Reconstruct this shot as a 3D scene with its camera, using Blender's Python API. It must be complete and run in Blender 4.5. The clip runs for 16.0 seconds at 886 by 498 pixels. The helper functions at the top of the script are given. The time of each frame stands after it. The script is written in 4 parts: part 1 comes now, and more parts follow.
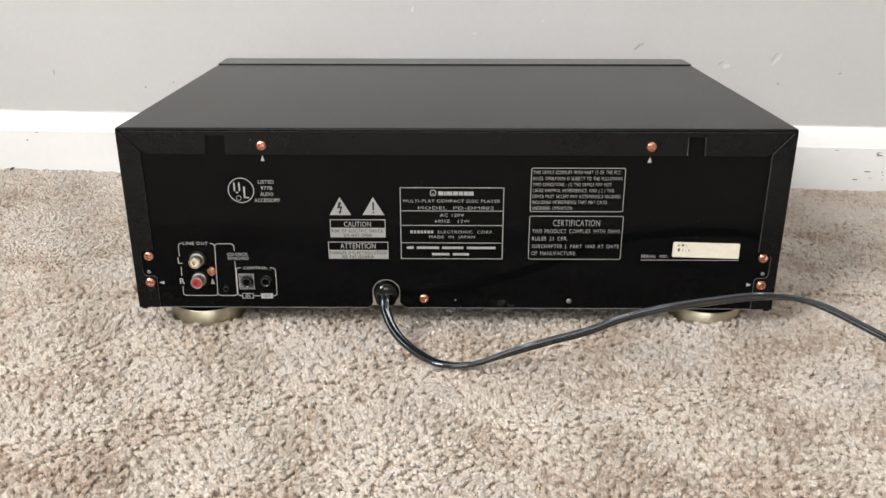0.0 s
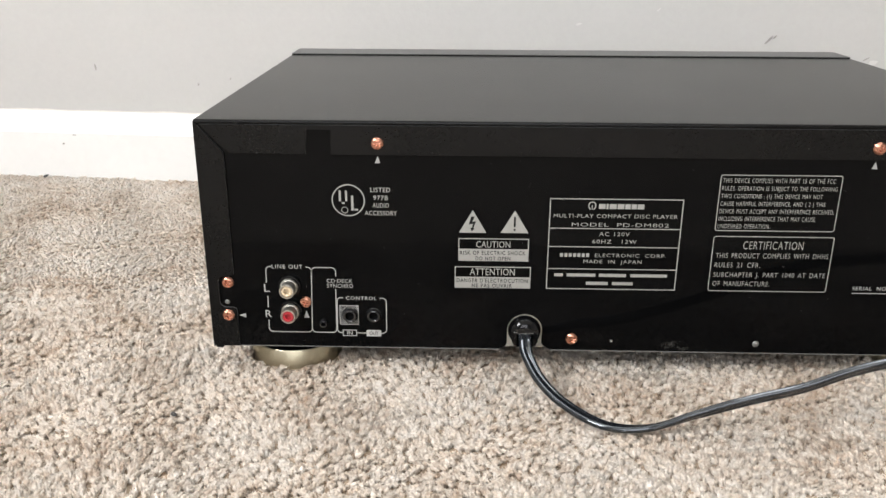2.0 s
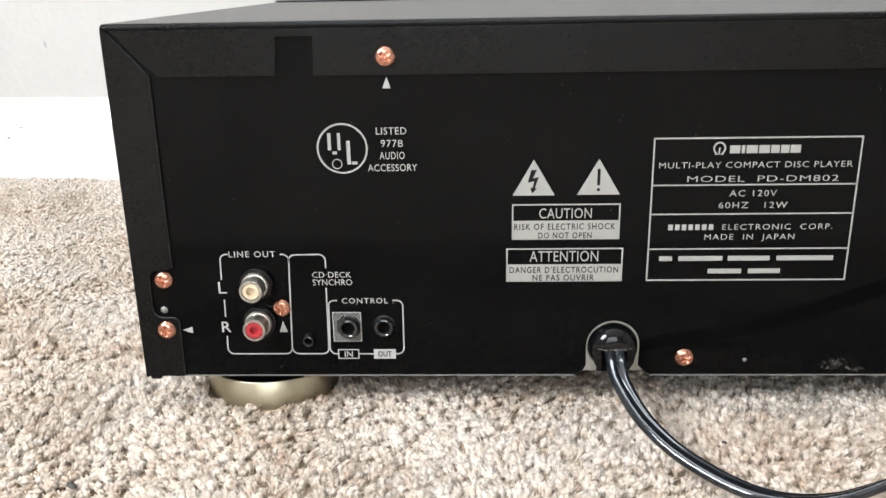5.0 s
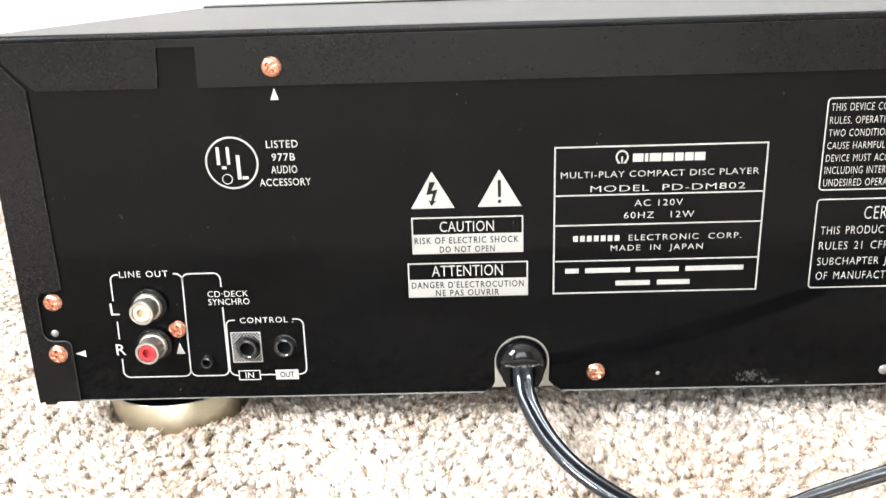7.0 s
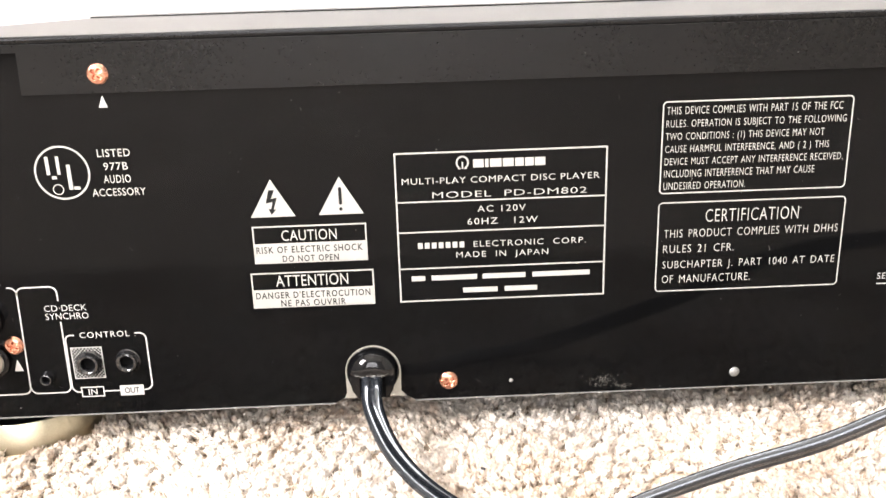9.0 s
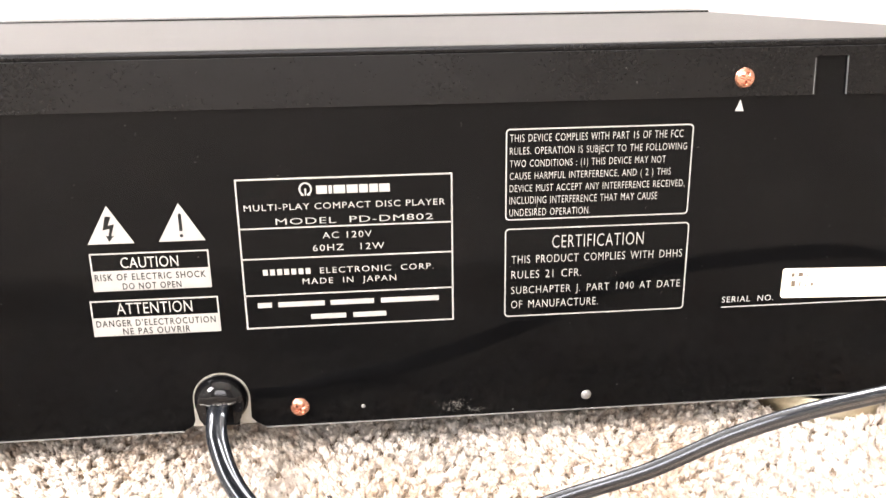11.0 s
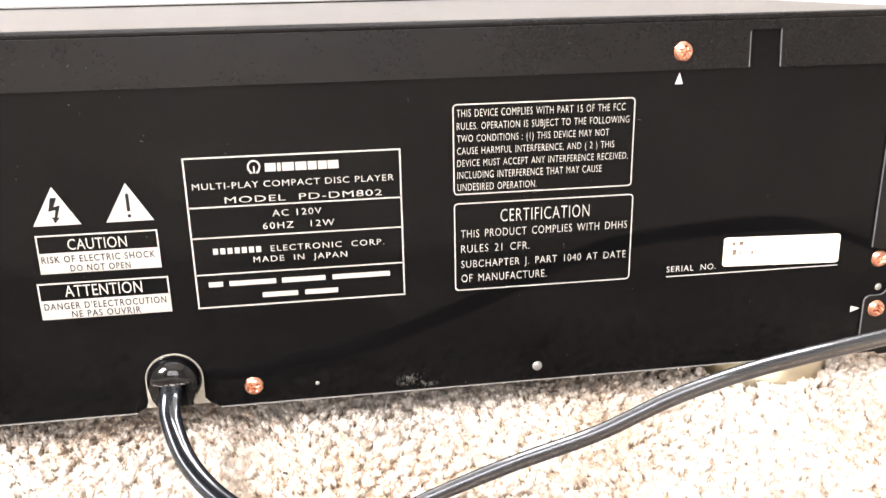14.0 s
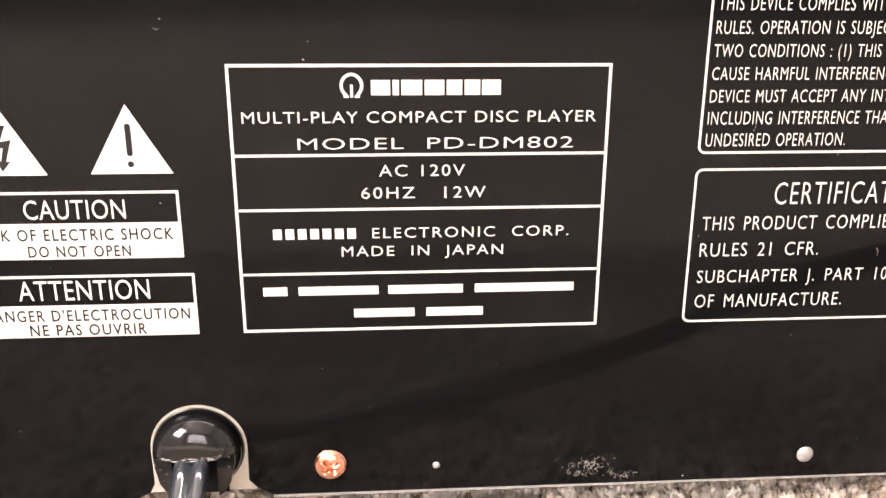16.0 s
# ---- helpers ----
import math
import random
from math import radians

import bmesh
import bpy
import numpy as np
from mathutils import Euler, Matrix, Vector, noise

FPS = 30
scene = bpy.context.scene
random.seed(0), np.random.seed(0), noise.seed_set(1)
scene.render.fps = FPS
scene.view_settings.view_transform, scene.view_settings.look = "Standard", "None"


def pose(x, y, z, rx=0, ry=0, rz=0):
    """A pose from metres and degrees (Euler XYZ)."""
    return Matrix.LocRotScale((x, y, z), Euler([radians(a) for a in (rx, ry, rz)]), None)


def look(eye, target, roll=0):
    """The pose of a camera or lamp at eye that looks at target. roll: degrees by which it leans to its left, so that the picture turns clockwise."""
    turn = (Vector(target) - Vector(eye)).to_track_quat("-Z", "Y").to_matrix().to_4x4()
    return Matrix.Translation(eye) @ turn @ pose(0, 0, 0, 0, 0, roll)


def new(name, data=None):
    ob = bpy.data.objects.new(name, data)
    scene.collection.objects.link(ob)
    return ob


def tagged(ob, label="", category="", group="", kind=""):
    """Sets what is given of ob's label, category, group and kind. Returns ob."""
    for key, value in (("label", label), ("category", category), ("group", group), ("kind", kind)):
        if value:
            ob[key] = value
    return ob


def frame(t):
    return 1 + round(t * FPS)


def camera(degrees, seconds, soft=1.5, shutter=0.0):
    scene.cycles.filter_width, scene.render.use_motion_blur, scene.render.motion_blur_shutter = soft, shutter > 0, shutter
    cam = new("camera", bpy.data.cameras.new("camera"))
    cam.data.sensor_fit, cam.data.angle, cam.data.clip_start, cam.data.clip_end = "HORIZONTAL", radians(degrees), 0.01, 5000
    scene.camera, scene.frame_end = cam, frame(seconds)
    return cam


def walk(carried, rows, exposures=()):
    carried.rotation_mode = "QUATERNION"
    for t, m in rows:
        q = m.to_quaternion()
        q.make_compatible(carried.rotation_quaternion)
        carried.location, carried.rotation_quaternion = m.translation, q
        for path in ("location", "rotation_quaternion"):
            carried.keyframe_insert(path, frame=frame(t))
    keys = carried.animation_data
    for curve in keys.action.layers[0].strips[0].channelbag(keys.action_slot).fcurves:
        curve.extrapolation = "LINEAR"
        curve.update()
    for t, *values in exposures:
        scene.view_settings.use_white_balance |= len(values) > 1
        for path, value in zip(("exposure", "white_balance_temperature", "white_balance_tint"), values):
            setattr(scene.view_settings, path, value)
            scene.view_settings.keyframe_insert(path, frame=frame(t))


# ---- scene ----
cam = camera(55.43, 16.0)
PATH = [
    (0, (-0.00338, -0.51036, 0.25395), (-0.01138, 0.42240, -0.10644), 0.03),
    (0.5, (-0.02900, -0.48995, 0.25247), (-0.03015, 0.43792, -0.12044), 0.39),
    (1, (-0.05168, -0.46538, 0.24135), (-0.05657, 0.46375, -0.12837), 0.48),
    (1.5, (-0.06783, -0.43294, 0.23032), (-0.08211, 0.50039, -0.12843), 0.14),
    (2, (-0.07793, -0.40278, 0.21787), (-0.10195, 0.53633, -0.12492), 0.23),
    (2.5, (-0.08350, -0.37667, 0.20491), (-0.11515, 0.56801, -0.12155), 0.13),
    (3, (-0.08371, -0.34613, 0.18879), (-0.12548, 0.60043, -0.13103), 0.01),
    (3.2, (-0.07931, -0.33369, 0.18316), (-0.13795, 0.60993, -0.14263), -0.18),
    (5.3, (-0.09355, -0.26511, 0.14458), (-0.13004, 0.68700, -0.15899), -1.12),
    (5.5, (-0.09202, -0.26283, 0.14280), (-0.13935, 0.68919, -0.15954), -1.28),
    (6, (-0.08815, -0.26217, 0.14222), (-0.13667, 0.69172, -0.15400), -1.54),
    (6.5, (-0.08051, -0.26210, 0.14535), (-0.11800, 0.69134, -0.15391), -1.79),
    (7, (-0.06524, -0.25833, 0.14956), (-0.08479, 0.69317, -0.15744), -1.75),
    (7.5, (-0.05160, -0.25773, 0.14634), (-0.05321, 0.69497, -0.15759), -1.78),
    (8, (-0.04252, -0.25556, 0.14524), (-0.02667, 0.69859, -0.15367), -1.79),
    (10.3, (-0.00590, -0.25593, 0.14948), (0.04219, 0.69946, -0.14194), -1.49),
    (10.5, (-0.00171, -0.25519, 0.15129), (0.05895, 0.69721, -0.14744), -1.21),
    (11, (0.00469, -0.25325, 0.15346), (0.09122, 0.69720, -0.14511), -0.78),
    (11.5, (0.01443, -0.25494, 0.15378), (0.12053, 0.69441, -0.14198), -0.87),
    (12, (0.02184, -0.25599, 0.15197), (0.15444, 0.69031, -0.14289), -1.19),
    (12.5, (0.03023, -0.25612, 0.14966), (0.18075, 0.68533, -0.15202), -1.58),
    (13, (0.03036, -0.25752, 0.14905), (0.18770, 0.68274, -0.15284), -1.82),
    (13.5, (0.02336, -0.26017, 0.14801), (0.17516, 0.67921, -0.15944), -1.82),
    (14, (0.00675, -0.25850, 0.14856), (0.14160, 0.68398, -0.15727), -1.12),
    (14.5, (0.00193, -0.23155, 0.13798), (0.09876, 0.71479, -0.17035), -0.14),
    (15, (-0.00181, -0.19776, 0.12803), (0.07371, 0.75067, -0.17984), -0.00),
    (15.5, (-0.00554, -0.16606, 0.11685), (0.05833, 0.78404, -0.18850), 0.11),
    (16, (-0.00866, -0.14641, 0.11132), (0.05855, 0.80541, -0.18789), 0.22),
]
# exposures of the filming camera along the way
EXPOSURES = [(0.0, 0.06, 6250, 10), (1.0, 0.12, 6250, 10), (3.2, 0.20, 6250, 10), (5.3, 0.55, 6050, 9), (6.0, 0.74, 6000, 9), (7.0, 1.4, 6100, 10), (8.2, 1.58, 6350, 13), (10.3, 1.58, 6550, 16)]
EXPOSURES += [(13.0, 1.62, 6600, 18), (14.0, 1.68, 6600, 17), (15.0, 2.1, 6800, 21), (15.5, 2.08, 6900, 22), (16.0, 2.0, 7050, 24)]
walk(cam, [(t, look(eye, target, roll)) for t, eye, target, roll in PATH], EXPOSURES)

# ---------------------------------------------------------------- light
WALL_Y, WALL_TURN = 0.353, -4.57          # skirting's front line at x = 0, and its turn
ROOM_W, ROOM_E, ROOM_S, ROOM_H = -1.45, 2.2, -3.0, 2.4
world = bpy.data.worlds.new("sky")
scene.world = world
world.use_nodes = True
wn = world.node_tree.nodes
sky = wn.new("ShaderNodeTexSky")
sky.sky_type, sky.sun_disc = "NISHITA", False
sky.sun_elevation, sky.sun_rotation = radians(42), radians(200)
world.node_tree.links.new(sky.outputs[0], wn["Background"].inputs[0])
wn["Background"].inputs[1].default_value = 0.05


def window_light(name, m, w, h, power, colour):
    lamp = bpy.data.lights.new(name, "AREA")
    lamp.shape, lamp.size, lamp.size_y, lamp.energy, lamp.color = "RECTANGLE", w, h, power, colour
    new(name, lamp).matrix_world = m


WIN_W = (-1.92, -0.78, 0.90, 2.10)           # west window: y0, y1, z0, z1
WIN_S = (-0.75, 1.05, 0.35, 1.95)          # south window: x0, x1 (turned about), z0, z1
ROOF_SLOT = (-1.12, 1.62, -0.03, 0.25)          # unseen opening added in the ceiling: x0, x1, y0, y1
window_light("daylight_west", look((ROOM_W - 0.06, -1.35, 1.5), (0, -0.3, 0.45)), 0.86, 0.96, 86, (1.0, 0.985, 0.965))
window_light("daylight_south", look((-0.15, ROOM_S - 0.06, 1.15), (-0.15, 0, 0.75)), 1.75, 1.55, 36, (1.0, 0.985, 0.965))
# Unseen strip lamp added overhead to run a highlight along the cord.
window_light("added_strip_lamp", look((0.25, 0.11, ROOM_H + 0.06), (0.25, 0.111, 0)), 2.6, 0.2, 18, (1.0, 0.99, 0.975))

# ---------------------------------------------------------------- materials


def material(name, colour, rough=0.5, metal=0.0, spec=0.5, bump=0.0, size=1000.0, vary=0.0, big=30.0, rough_vary=0.0):
    """Principled paint: grain bump of the given size, tone variation at two scales."""
    m = bpy.data.materials.new(name)
    m.use_nodes = True
    nt, n = m.node_tree, m.node_tree.nodes
    b = n["Principled BSDF"]
    b.inputs["Base Color"].default_value = (*colour, 1)
    b.inputs["Roughness"].default_value, b.inputs["Metallic"].default_value = rough, metal
    b.inputs["Specular IOR Level"].default_value = spec
    co = n.new("ShaderNodeTexCoord")
    fine, wide = n.new("ShaderNodeTexNoise"), n.new("ShaderNodeTexNoise")
    fine.inputs["Scale"].default_value, fine.inputs["Detail"].default_value = size, 3
    wide.inputs["Scale"].default_value, wide.inputs["Detail"].default_value = big, 5
    for t in (fine, wide):
        nt.links.new(co.outputs["Object"], t.inputs["Vector"])
    if vary:
        mul = n.new("ShaderNodeMix")
        mul.data_type, mul.blend_type = "RGBA", "MULTIPLY"
        mul.inputs["Factor"].default_value = 1.0
        mul.inputs["A"].default_value = (*colour, 1)
        add = n.new("ShaderNodeMath")
        add.operation = "ADD"
        nt.links.new(fine.outputs["Fac"], add.inputs[0])
        nt.links.new(wide.outputs["Fac"], add.inputs[1])
        rng = n.new("ShaderNodeMapRange")
        rng.inputs["From Min"].default_value, rng.inputs["From Max"].default_value = 0.6, 1.4
        rng.inputs["To Min"].default_value, rng.inputs["To Max"].default_value = 1 - vary, 1 + vary
        nt.links.new(add.outputs[0], rng.inputs["Value"])
        nt.links.new(rng.outputs[0], mul.inputs["B"])
        nt.links.new(mul.outputs["Result"], b.inputs["Base Color"])
    if rough_vary:
        rr = n.new("ShaderNodeMapRange")
        rr.inputs["From Min"].default_value, rr.inputs["From Max"].default_value = 0.0, 1.0
        rr.inputs["To Min"].default_value, rr.inputs["To Max"].default_value = rough - rough_vary, rough + rough_vary
        nt.links.new(wide.outputs["Fac"], rr.inputs["Value"])
        nt.links.new(rr.outputs[0], b.inputs["Roughness"])
    if bump:
        bp = n.new("ShaderNodeBump")
        bp.inputs["Strength"].default_value, bp.inputs["Distance"].default_value = 1.0, bump
        nt.links.new(fine.outputs["Fac"], bp.inputs["Height"])
        nt.links.new(bp.outputs[0], b.inputs["Normal"])
    return m


def carpet_material():
    """Wool pile: cream and tan yarns, patches of tone, fuzzy bump."""
    m = bpy.data.materials.new("carpet_pile")
    m.use_nodes = True
    nt, n = m.node_tree, m.node_tree.nodes
    b = n["Principled BSDF"]
    b.inputs["Roughness"].default_value = 0.95
    b.inputs["Specular IOR Level"].default_value = 0.15
    b.inputs["Sheen Weight"].default_value, b.inputs["Sheen Roughness"].default_value = 0.15, 0.5
    geo, co = n.new("ShaderNodeNewGeometry"), n.new("ShaderNodeTexCoord")
    patch = n.new("ShaderNodeTexNoise")
    patch.inputs["Scale"].default_value, patch.inputs["Detail"].default_value = 15, 6
    nt.links.new(co.outputs["Object"], patch.inputs["Vector"])
    mixed = n.new("ShaderNodeMath")
    mixed.operation = "MULTIPLY_ADD"
    mixed.inputs[1].default_value = 0.22
    nt.links.new(geo.outputs["Random Per Island"], mixed.inputs[0])
    tuft = n.new("ShaderNodeTexNoise")
    tuft.inputs["Scale"].default_value, tuft.inputs["Detail"].default_value = 170, 1.5
    nt.links.new(co.outputs["Object"], tuft.inputs["Vector"])
    tone = n.new("ShaderNodeMapRange")
    tone.inputs["From Min"].default_value, tone.inputs["From Max"].default_value = 0.34, 0.70
    tone.inputs["To Min"].default_value, tone.inputs["To Max"].default_value = 0.0, 0.46
    nt.links.new(tuft.outputs["Fac"], tone.inputs["Value"])
    both = n.new("ShaderNodeMath")
    nt.links.new(tone.outputs[0], both.inputs[0])
    sub = n.new("ShaderNodeMapRange")
    sub.inputs["From Min"].default_value, sub.inputs["From Max"].default_value = 0.41, 0.64
    sub.inputs["To Min"].default_value, sub.inputs["To Max"].default_value = 0.0, 0.42
    nt.links.new(patch.outputs["Fac"], sub.inputs["Value"])
    nt.links.new(sub.outputs[0], both.inputs[1])
    nt.links.new(both.outputs[0], mixed.inputs[2])
    ramp = n.new("ShaderNodeValToRGB")
    e = ramp.color_ramp.elements
    e[0].position, e[0].color = 0.0, (0.94, 0.895, 0.838, 1)
    e[1].position, e[1].color = 1.0, (0.60, 0.463, 0.345, 1)
    mid = ramp.color_ramp.elements.new(0.5)
    mid.color = (0.87, 0.79, 0.698, 1)
    nt.links.new(mixed.outputs[0], ramp.inputs["Fac"])
    nt.links.new(ramp.outputs[0], b.inputs["Base Color"])
    fuzz = n.new("ShaderNodeTexNoise")
    fuzz.inputs["Scale"].default_value, fuzz.inputs["Detail"].default_value = 1400, 4
    nt.links.new(co.outputs["Object"], fuzz.inputs["Vector"])
    bp = n.new("ShaderNodeBump")
    bp.inputs["Strength"].default_value, bp.inputs["Distance"].default_value = 1.0, 0.0006
    nt.links.new(fuzz.outputs["Fac"], bp.inputs["Height"])
    nt.links.new(bp.outputs[0], b.inputs["Normal"])
    # yarn lets some light through
    thin, blend, out = n.new("ShaderNodeBsdfTranslucent"), n.new("ShaderNodeMixShader"), n["Material Output"]
    blend.inputs["Fac"].default_value = 0.58
    nt.links.new(ramp.outputs[0], thin.inputs["Color"])
    nt.links.new(bp.outputs[0], thin.inputs["Normal"])
    nt.links.new(b.outputs[0], blend.inputs[1])
    nt.links.new(thin.outputs[0], blend.inputs[2])
    nt.links.new(blend.outputs[0], out.inputs["Surface"])
    return m


WALL = material("wall_paint", (0.375, 0.368, 0.35), 0.75, bump=0.0002, size=220, vary=0.03, big=7)
CEIL = material("ceiling_paint", (0.8, 0.775, 0.73), 0.9, bump=0.0002, size=200, vary=0.02)
SKIRT = material("gloss_white_paint", (0.60, 0.592, 0.572), 0.35, bump=0.00015, size=120, vary=0.03, big=12)
CARPET = carpet_material()
# Ground tone darkened to deepen the shade between tufts and under the player.
UNDER = material("carpet_backing", (0.36, 0.285, 0.21), 0.95, bump=0.001, size=300, vary=0.3, big=25)
# Smooth carpet, its colour lowered for the shade between tufts it lacks.
SHADED_FLOOR = material("carpet_with_pile_shade", (0.42, 0.36, 0.30), 0.95, bump=0.001, size=300, vary=0.3, big=25)
COVER = material("satin_black_cover", (0.0042, 0.0040, 0.0038), 0.26, spec=0.14, bump=0.00003, size=1250, vary=0.2, big=25, rough_vary=0.02)
PANEL = material("black_panel_paint", (0.0018, 0.0018, 0.0019), 0.085, spec=0.08, vary=0.1, big=35, rough_vary=0.04)
RAW_EDGE = material("cut_steel_edge", (0.19, 0.195, 0.195), 0.45, metal=0.6, vary=0.2, big=200)
for paint in (COVER, PANEL):
    paint.node_tree.nodes["Principled BSDF"].inputs["Specular Tint"].default_value = (0.94, 0.97, 1.0, 1)
FASCIA = material("dark_fascia", (0.045, 0.045, 0.044), 0.33, bump=0.00002, size=1500, vary=0.2)
# Near-black tone that puts in the shade of gaps, bores and recesses.
GAP = material("shadow_gap", (0.0025, 0.0025, 0.0025), 0.8, spec=0.05, vary=0.3)
INK = material("white_ink", (0.220, 0.217, 0.200), 0.6, bump=0.00001, size=3000, vary=0.06, big=200)
GREY_INK = material("grey_ink", (0.26, 0.256, 0.244), 0.55, vary=0.06, big=200)
DARK_INK = material("black_ink", (0.007, 0.007, 0.007), 0.6, spec=0.06, vary=0.2)
COPPER = material("copper_plate", (0.56, 0.275, 0.19), 0.25, metal=1.0, bump=0.00003, size=1800, vary=0.15, big=500, rough_vary=0.1)
STEEL = material("bare_steel", (0.35, 0.342, 0.305), 0.42, metal=0.85, bump=0.00002, size=900, vary=0.12, big=150)
RIVET = material("dull_rivet", (0.17, 0.17, 0.16), 0.5, metal=0.5, vary=0.2, big=600)
NICKEL = material("nickel_shell", (0.47, 0.455, 0.415), 0.36, metal=1.0, bump=0.00001, size=1500, vary=0.15, big=300)
GOLD = material("champagne_foot", (0.46, 0.42, 0.31), 0.33, metal=1.0, bump=0.00001, size=1500, vary=0.1, big=60)
BLACK = material("black_plastic", (0.0024, 0.0024, 0.0027), 0.11, spec=0.30, vary=0.2, rough_vary=0.03)
JACK = material("worn_black_plastic", (0.006, 0.006, 0.0066), 0.10, spec=0.8, vary=0.2, big=300)
RUBBER = material("black_cord_vinyl", (0.0075, 0.0088, 0.0110), 0.09, spec=0.9, vary=0.25, big=60, rough_vary=0.03)
RUBBER.node_tree.nodes["Principled BSDF"].inputs["Specular Tint"].default_value = (0.90, 0.95, 1.0, 1)
CREAM = material("cream_insulator", (0.46, 0.37, 0.25), 0.42, vary=0.06, big=300)
RED = material("red_insulator", (0.29, 0.018, 0.024), 0.35, vary=0.08, big=300)
PAPER = material("foil_label", (0.74, 0.70, 0.58), 0.32, metal=0.35, bump=0.00003, size=400, vary=0.1, big=60)
DUST = material("dust", (0.22, 0.215, 0.20), 0.9, vary=0.2)
GLASS = bpy.data.materials.new("window_glass")
GLASS.use_nodes = True
GLASS.node_tree.nodes["Principled BSDF"].inputs["Transmission Weight"].default_value = 1.0
GLASS.node_tree.nodes["Principled BSDF"].inputs["Roughness"].default_value = 0.0

# ---------------------------------------------------------------- mesh helpers


def part(name, bm, mat, parent=None, label="", smooth=False):
    """Links a bmesh as one mesh object under a thing or a part."""
    me = bpy.data.meshes.new(name)
    bmesh.ops.recalc_face_normals(bm, faces=bm.faces)
    if smooth:
        for f in bm.faces:
            f.smooth = True
    bm.to_mesh(me)
    bm.free()
    if smooth:
        me.set_sharp_from_angle(angle=radians(38))
    return mesh_part(name, me, mat, parent, label)


def mesh_part(name, me, mat, parent=None, label=""):
    if mat and not me.materials:
        me.materials.append(mat)
    ob = new(name, me)
    if parent:
        ob.parent = parent
    if label:
        ob["label"] = label
    return ob


def add_box(bm, x0, x1, y0, y1, z0, z1, bevel=0.0, seg=2):
    m = Matrix.LocRotScale(((x0 + x1) / 2, (y0 + y1) / 2, (z0 + z1) / 2), None, (abs(x1 - x0), abs(y1 - y0), abs(z1 - z0)))
    v = bmesh.ops.create_cube(bm, size=1, matrix=m)["verts"]
    if bevel:
        edges = {e for w in v for e in w.link_edges}
        bmesh.ops.bevel(bm, geom=list(edges), offset=bevel, segments=seg, affect="EDGES", profile=0.5)
    return bm


def box(*a, **k):
    return add_box(bmesh.new(), *a, **k)


def add_prism(bm, pts, y0, y1):
    """A flat shape in millimetres (x, z), from depth y0 (front) to y1 (back), in metres."""
    v = [bm.verts.new((x / 1000, y0, z / 1000)) for x, z in pts]
    w = [bm.verts.new((x / 1000, y1, z / 1000)) for x, z in pts]
    bm.faces.new(v)
    bm.faces.new(w[::-1])
    for i in range(len(v)):
        j = (i + 1) % len(v)
        bm.faces.new((v[i], w[i], w[j], v[j]))
    return bm


def prism(pts, y0, y1, edged=False):
    bm = add_prism(bmesh.new(), pts, y0, y1)
    if edged:
        for f in bm.faces:
            f.normal_update()
            f.material_index = int(abs(f.normal.y) < 0.5)
    return bm


def arc(cx, cz, r, a0, a1, n=8):
    return [(cx + r * math.cos(radians(a0 + (a1 - a0) * i / n)), cz + r * math.sin(radians(a0 + (a1 - a0) * i / n))) for i in range(n + 1)]


def round_rect(x0, x1, z0, z1, r):
    if r <= 0:
        return [(x0, z0), (x1, z0), (x1, z1), (x0, z1)]
    return arc(x0 + r, z0 + r, r, 180, 270) + arc(x1 - r, z0 + r, r, 270, 360) + arc(x1 - r, z1 - r, r, 0, 90) + arc(x0 + r, z1 - r, r, 90, 180)


def add_stroke(bm, pts, w, closed=False, y=None):
    """A printed line of width w through the points (millimetres)."""
    y = INK_Y if y is None else y
    p = [Vector(q) for q in pts]
    n = len(p)
    rim = []
    for i in range(n):
        a = p[i - 1] if i or closed else None
        b = p[(i + 1) % n] if i < n - 1 or closed else None
        d0 = (p[i] - a).normalized() if a is not None and (p[i] - a).length > 1e-6 else None
        d1 = (b - p[i]).normalized() if b is not None and (b - p[i]).length > 1e-6 else None
        d0, d1 = d0 or d1, d1 or d0
        t = (d0 + d1).normalized()
        nn = Vector((-t.y, t.x))
        k = w / 2 / max(0.4, nn.dot(Vector((-d0.y, d0.x))))
        rim.append([bm.verts.new(((q.x) / 1000, y, (q.y) / 1000)) for q in (p[i] + nn * k, p[i] - nn * k)])
    for i in range(n if closed else n - 1):
        a, b = rim[i], rim[(i + 1) % n]
        bm.faces.new((a[0], b[0], b[1], a[1]))
    return bm


def stroke(pts, w, closed=False):
    return add_stroke(bmesh.new(), pts, w, closed)


def add_flat(bm, pts, y=None):
    y = INK_Y if y is None else y
    bm.faces.new([bm.verts.new((x / 1000, y, z / 1000)) for x, z in pts])
    return bm


def add_polar(bm, cx, cz, radii, height, seg=40, y0=0.0):
    """A round, raised form on the panel: height(r, angle) in millimetres towards the viewer."""
    rings = []
    for r in radii:
        ring = []
        for i in range(seg):
            a = 2 * math.pi * i / seg
            ring.append(bm.verts.new(((cx + r * math.cos(a)) / 1000, y0 - height(r, a) / 1000, (cz + r * math.sin(a)) / 1000)))
        rings.append(ring)
    mid = bm.verts.new((cx / 1000, y0 - height(0, 0) / 1000, cz / 1000))
    for a, b in zip(rings, rings[1:]):
        for i in range(seg):
            j = (i + 1) % seg
            bm.faces.new((a[i], b[i], b[j], a[j]))
    for i in range(seg):
        bm.faces.new((rings[-1][i], mid, rings[-1][(i + 1) % seg]))
    return bm


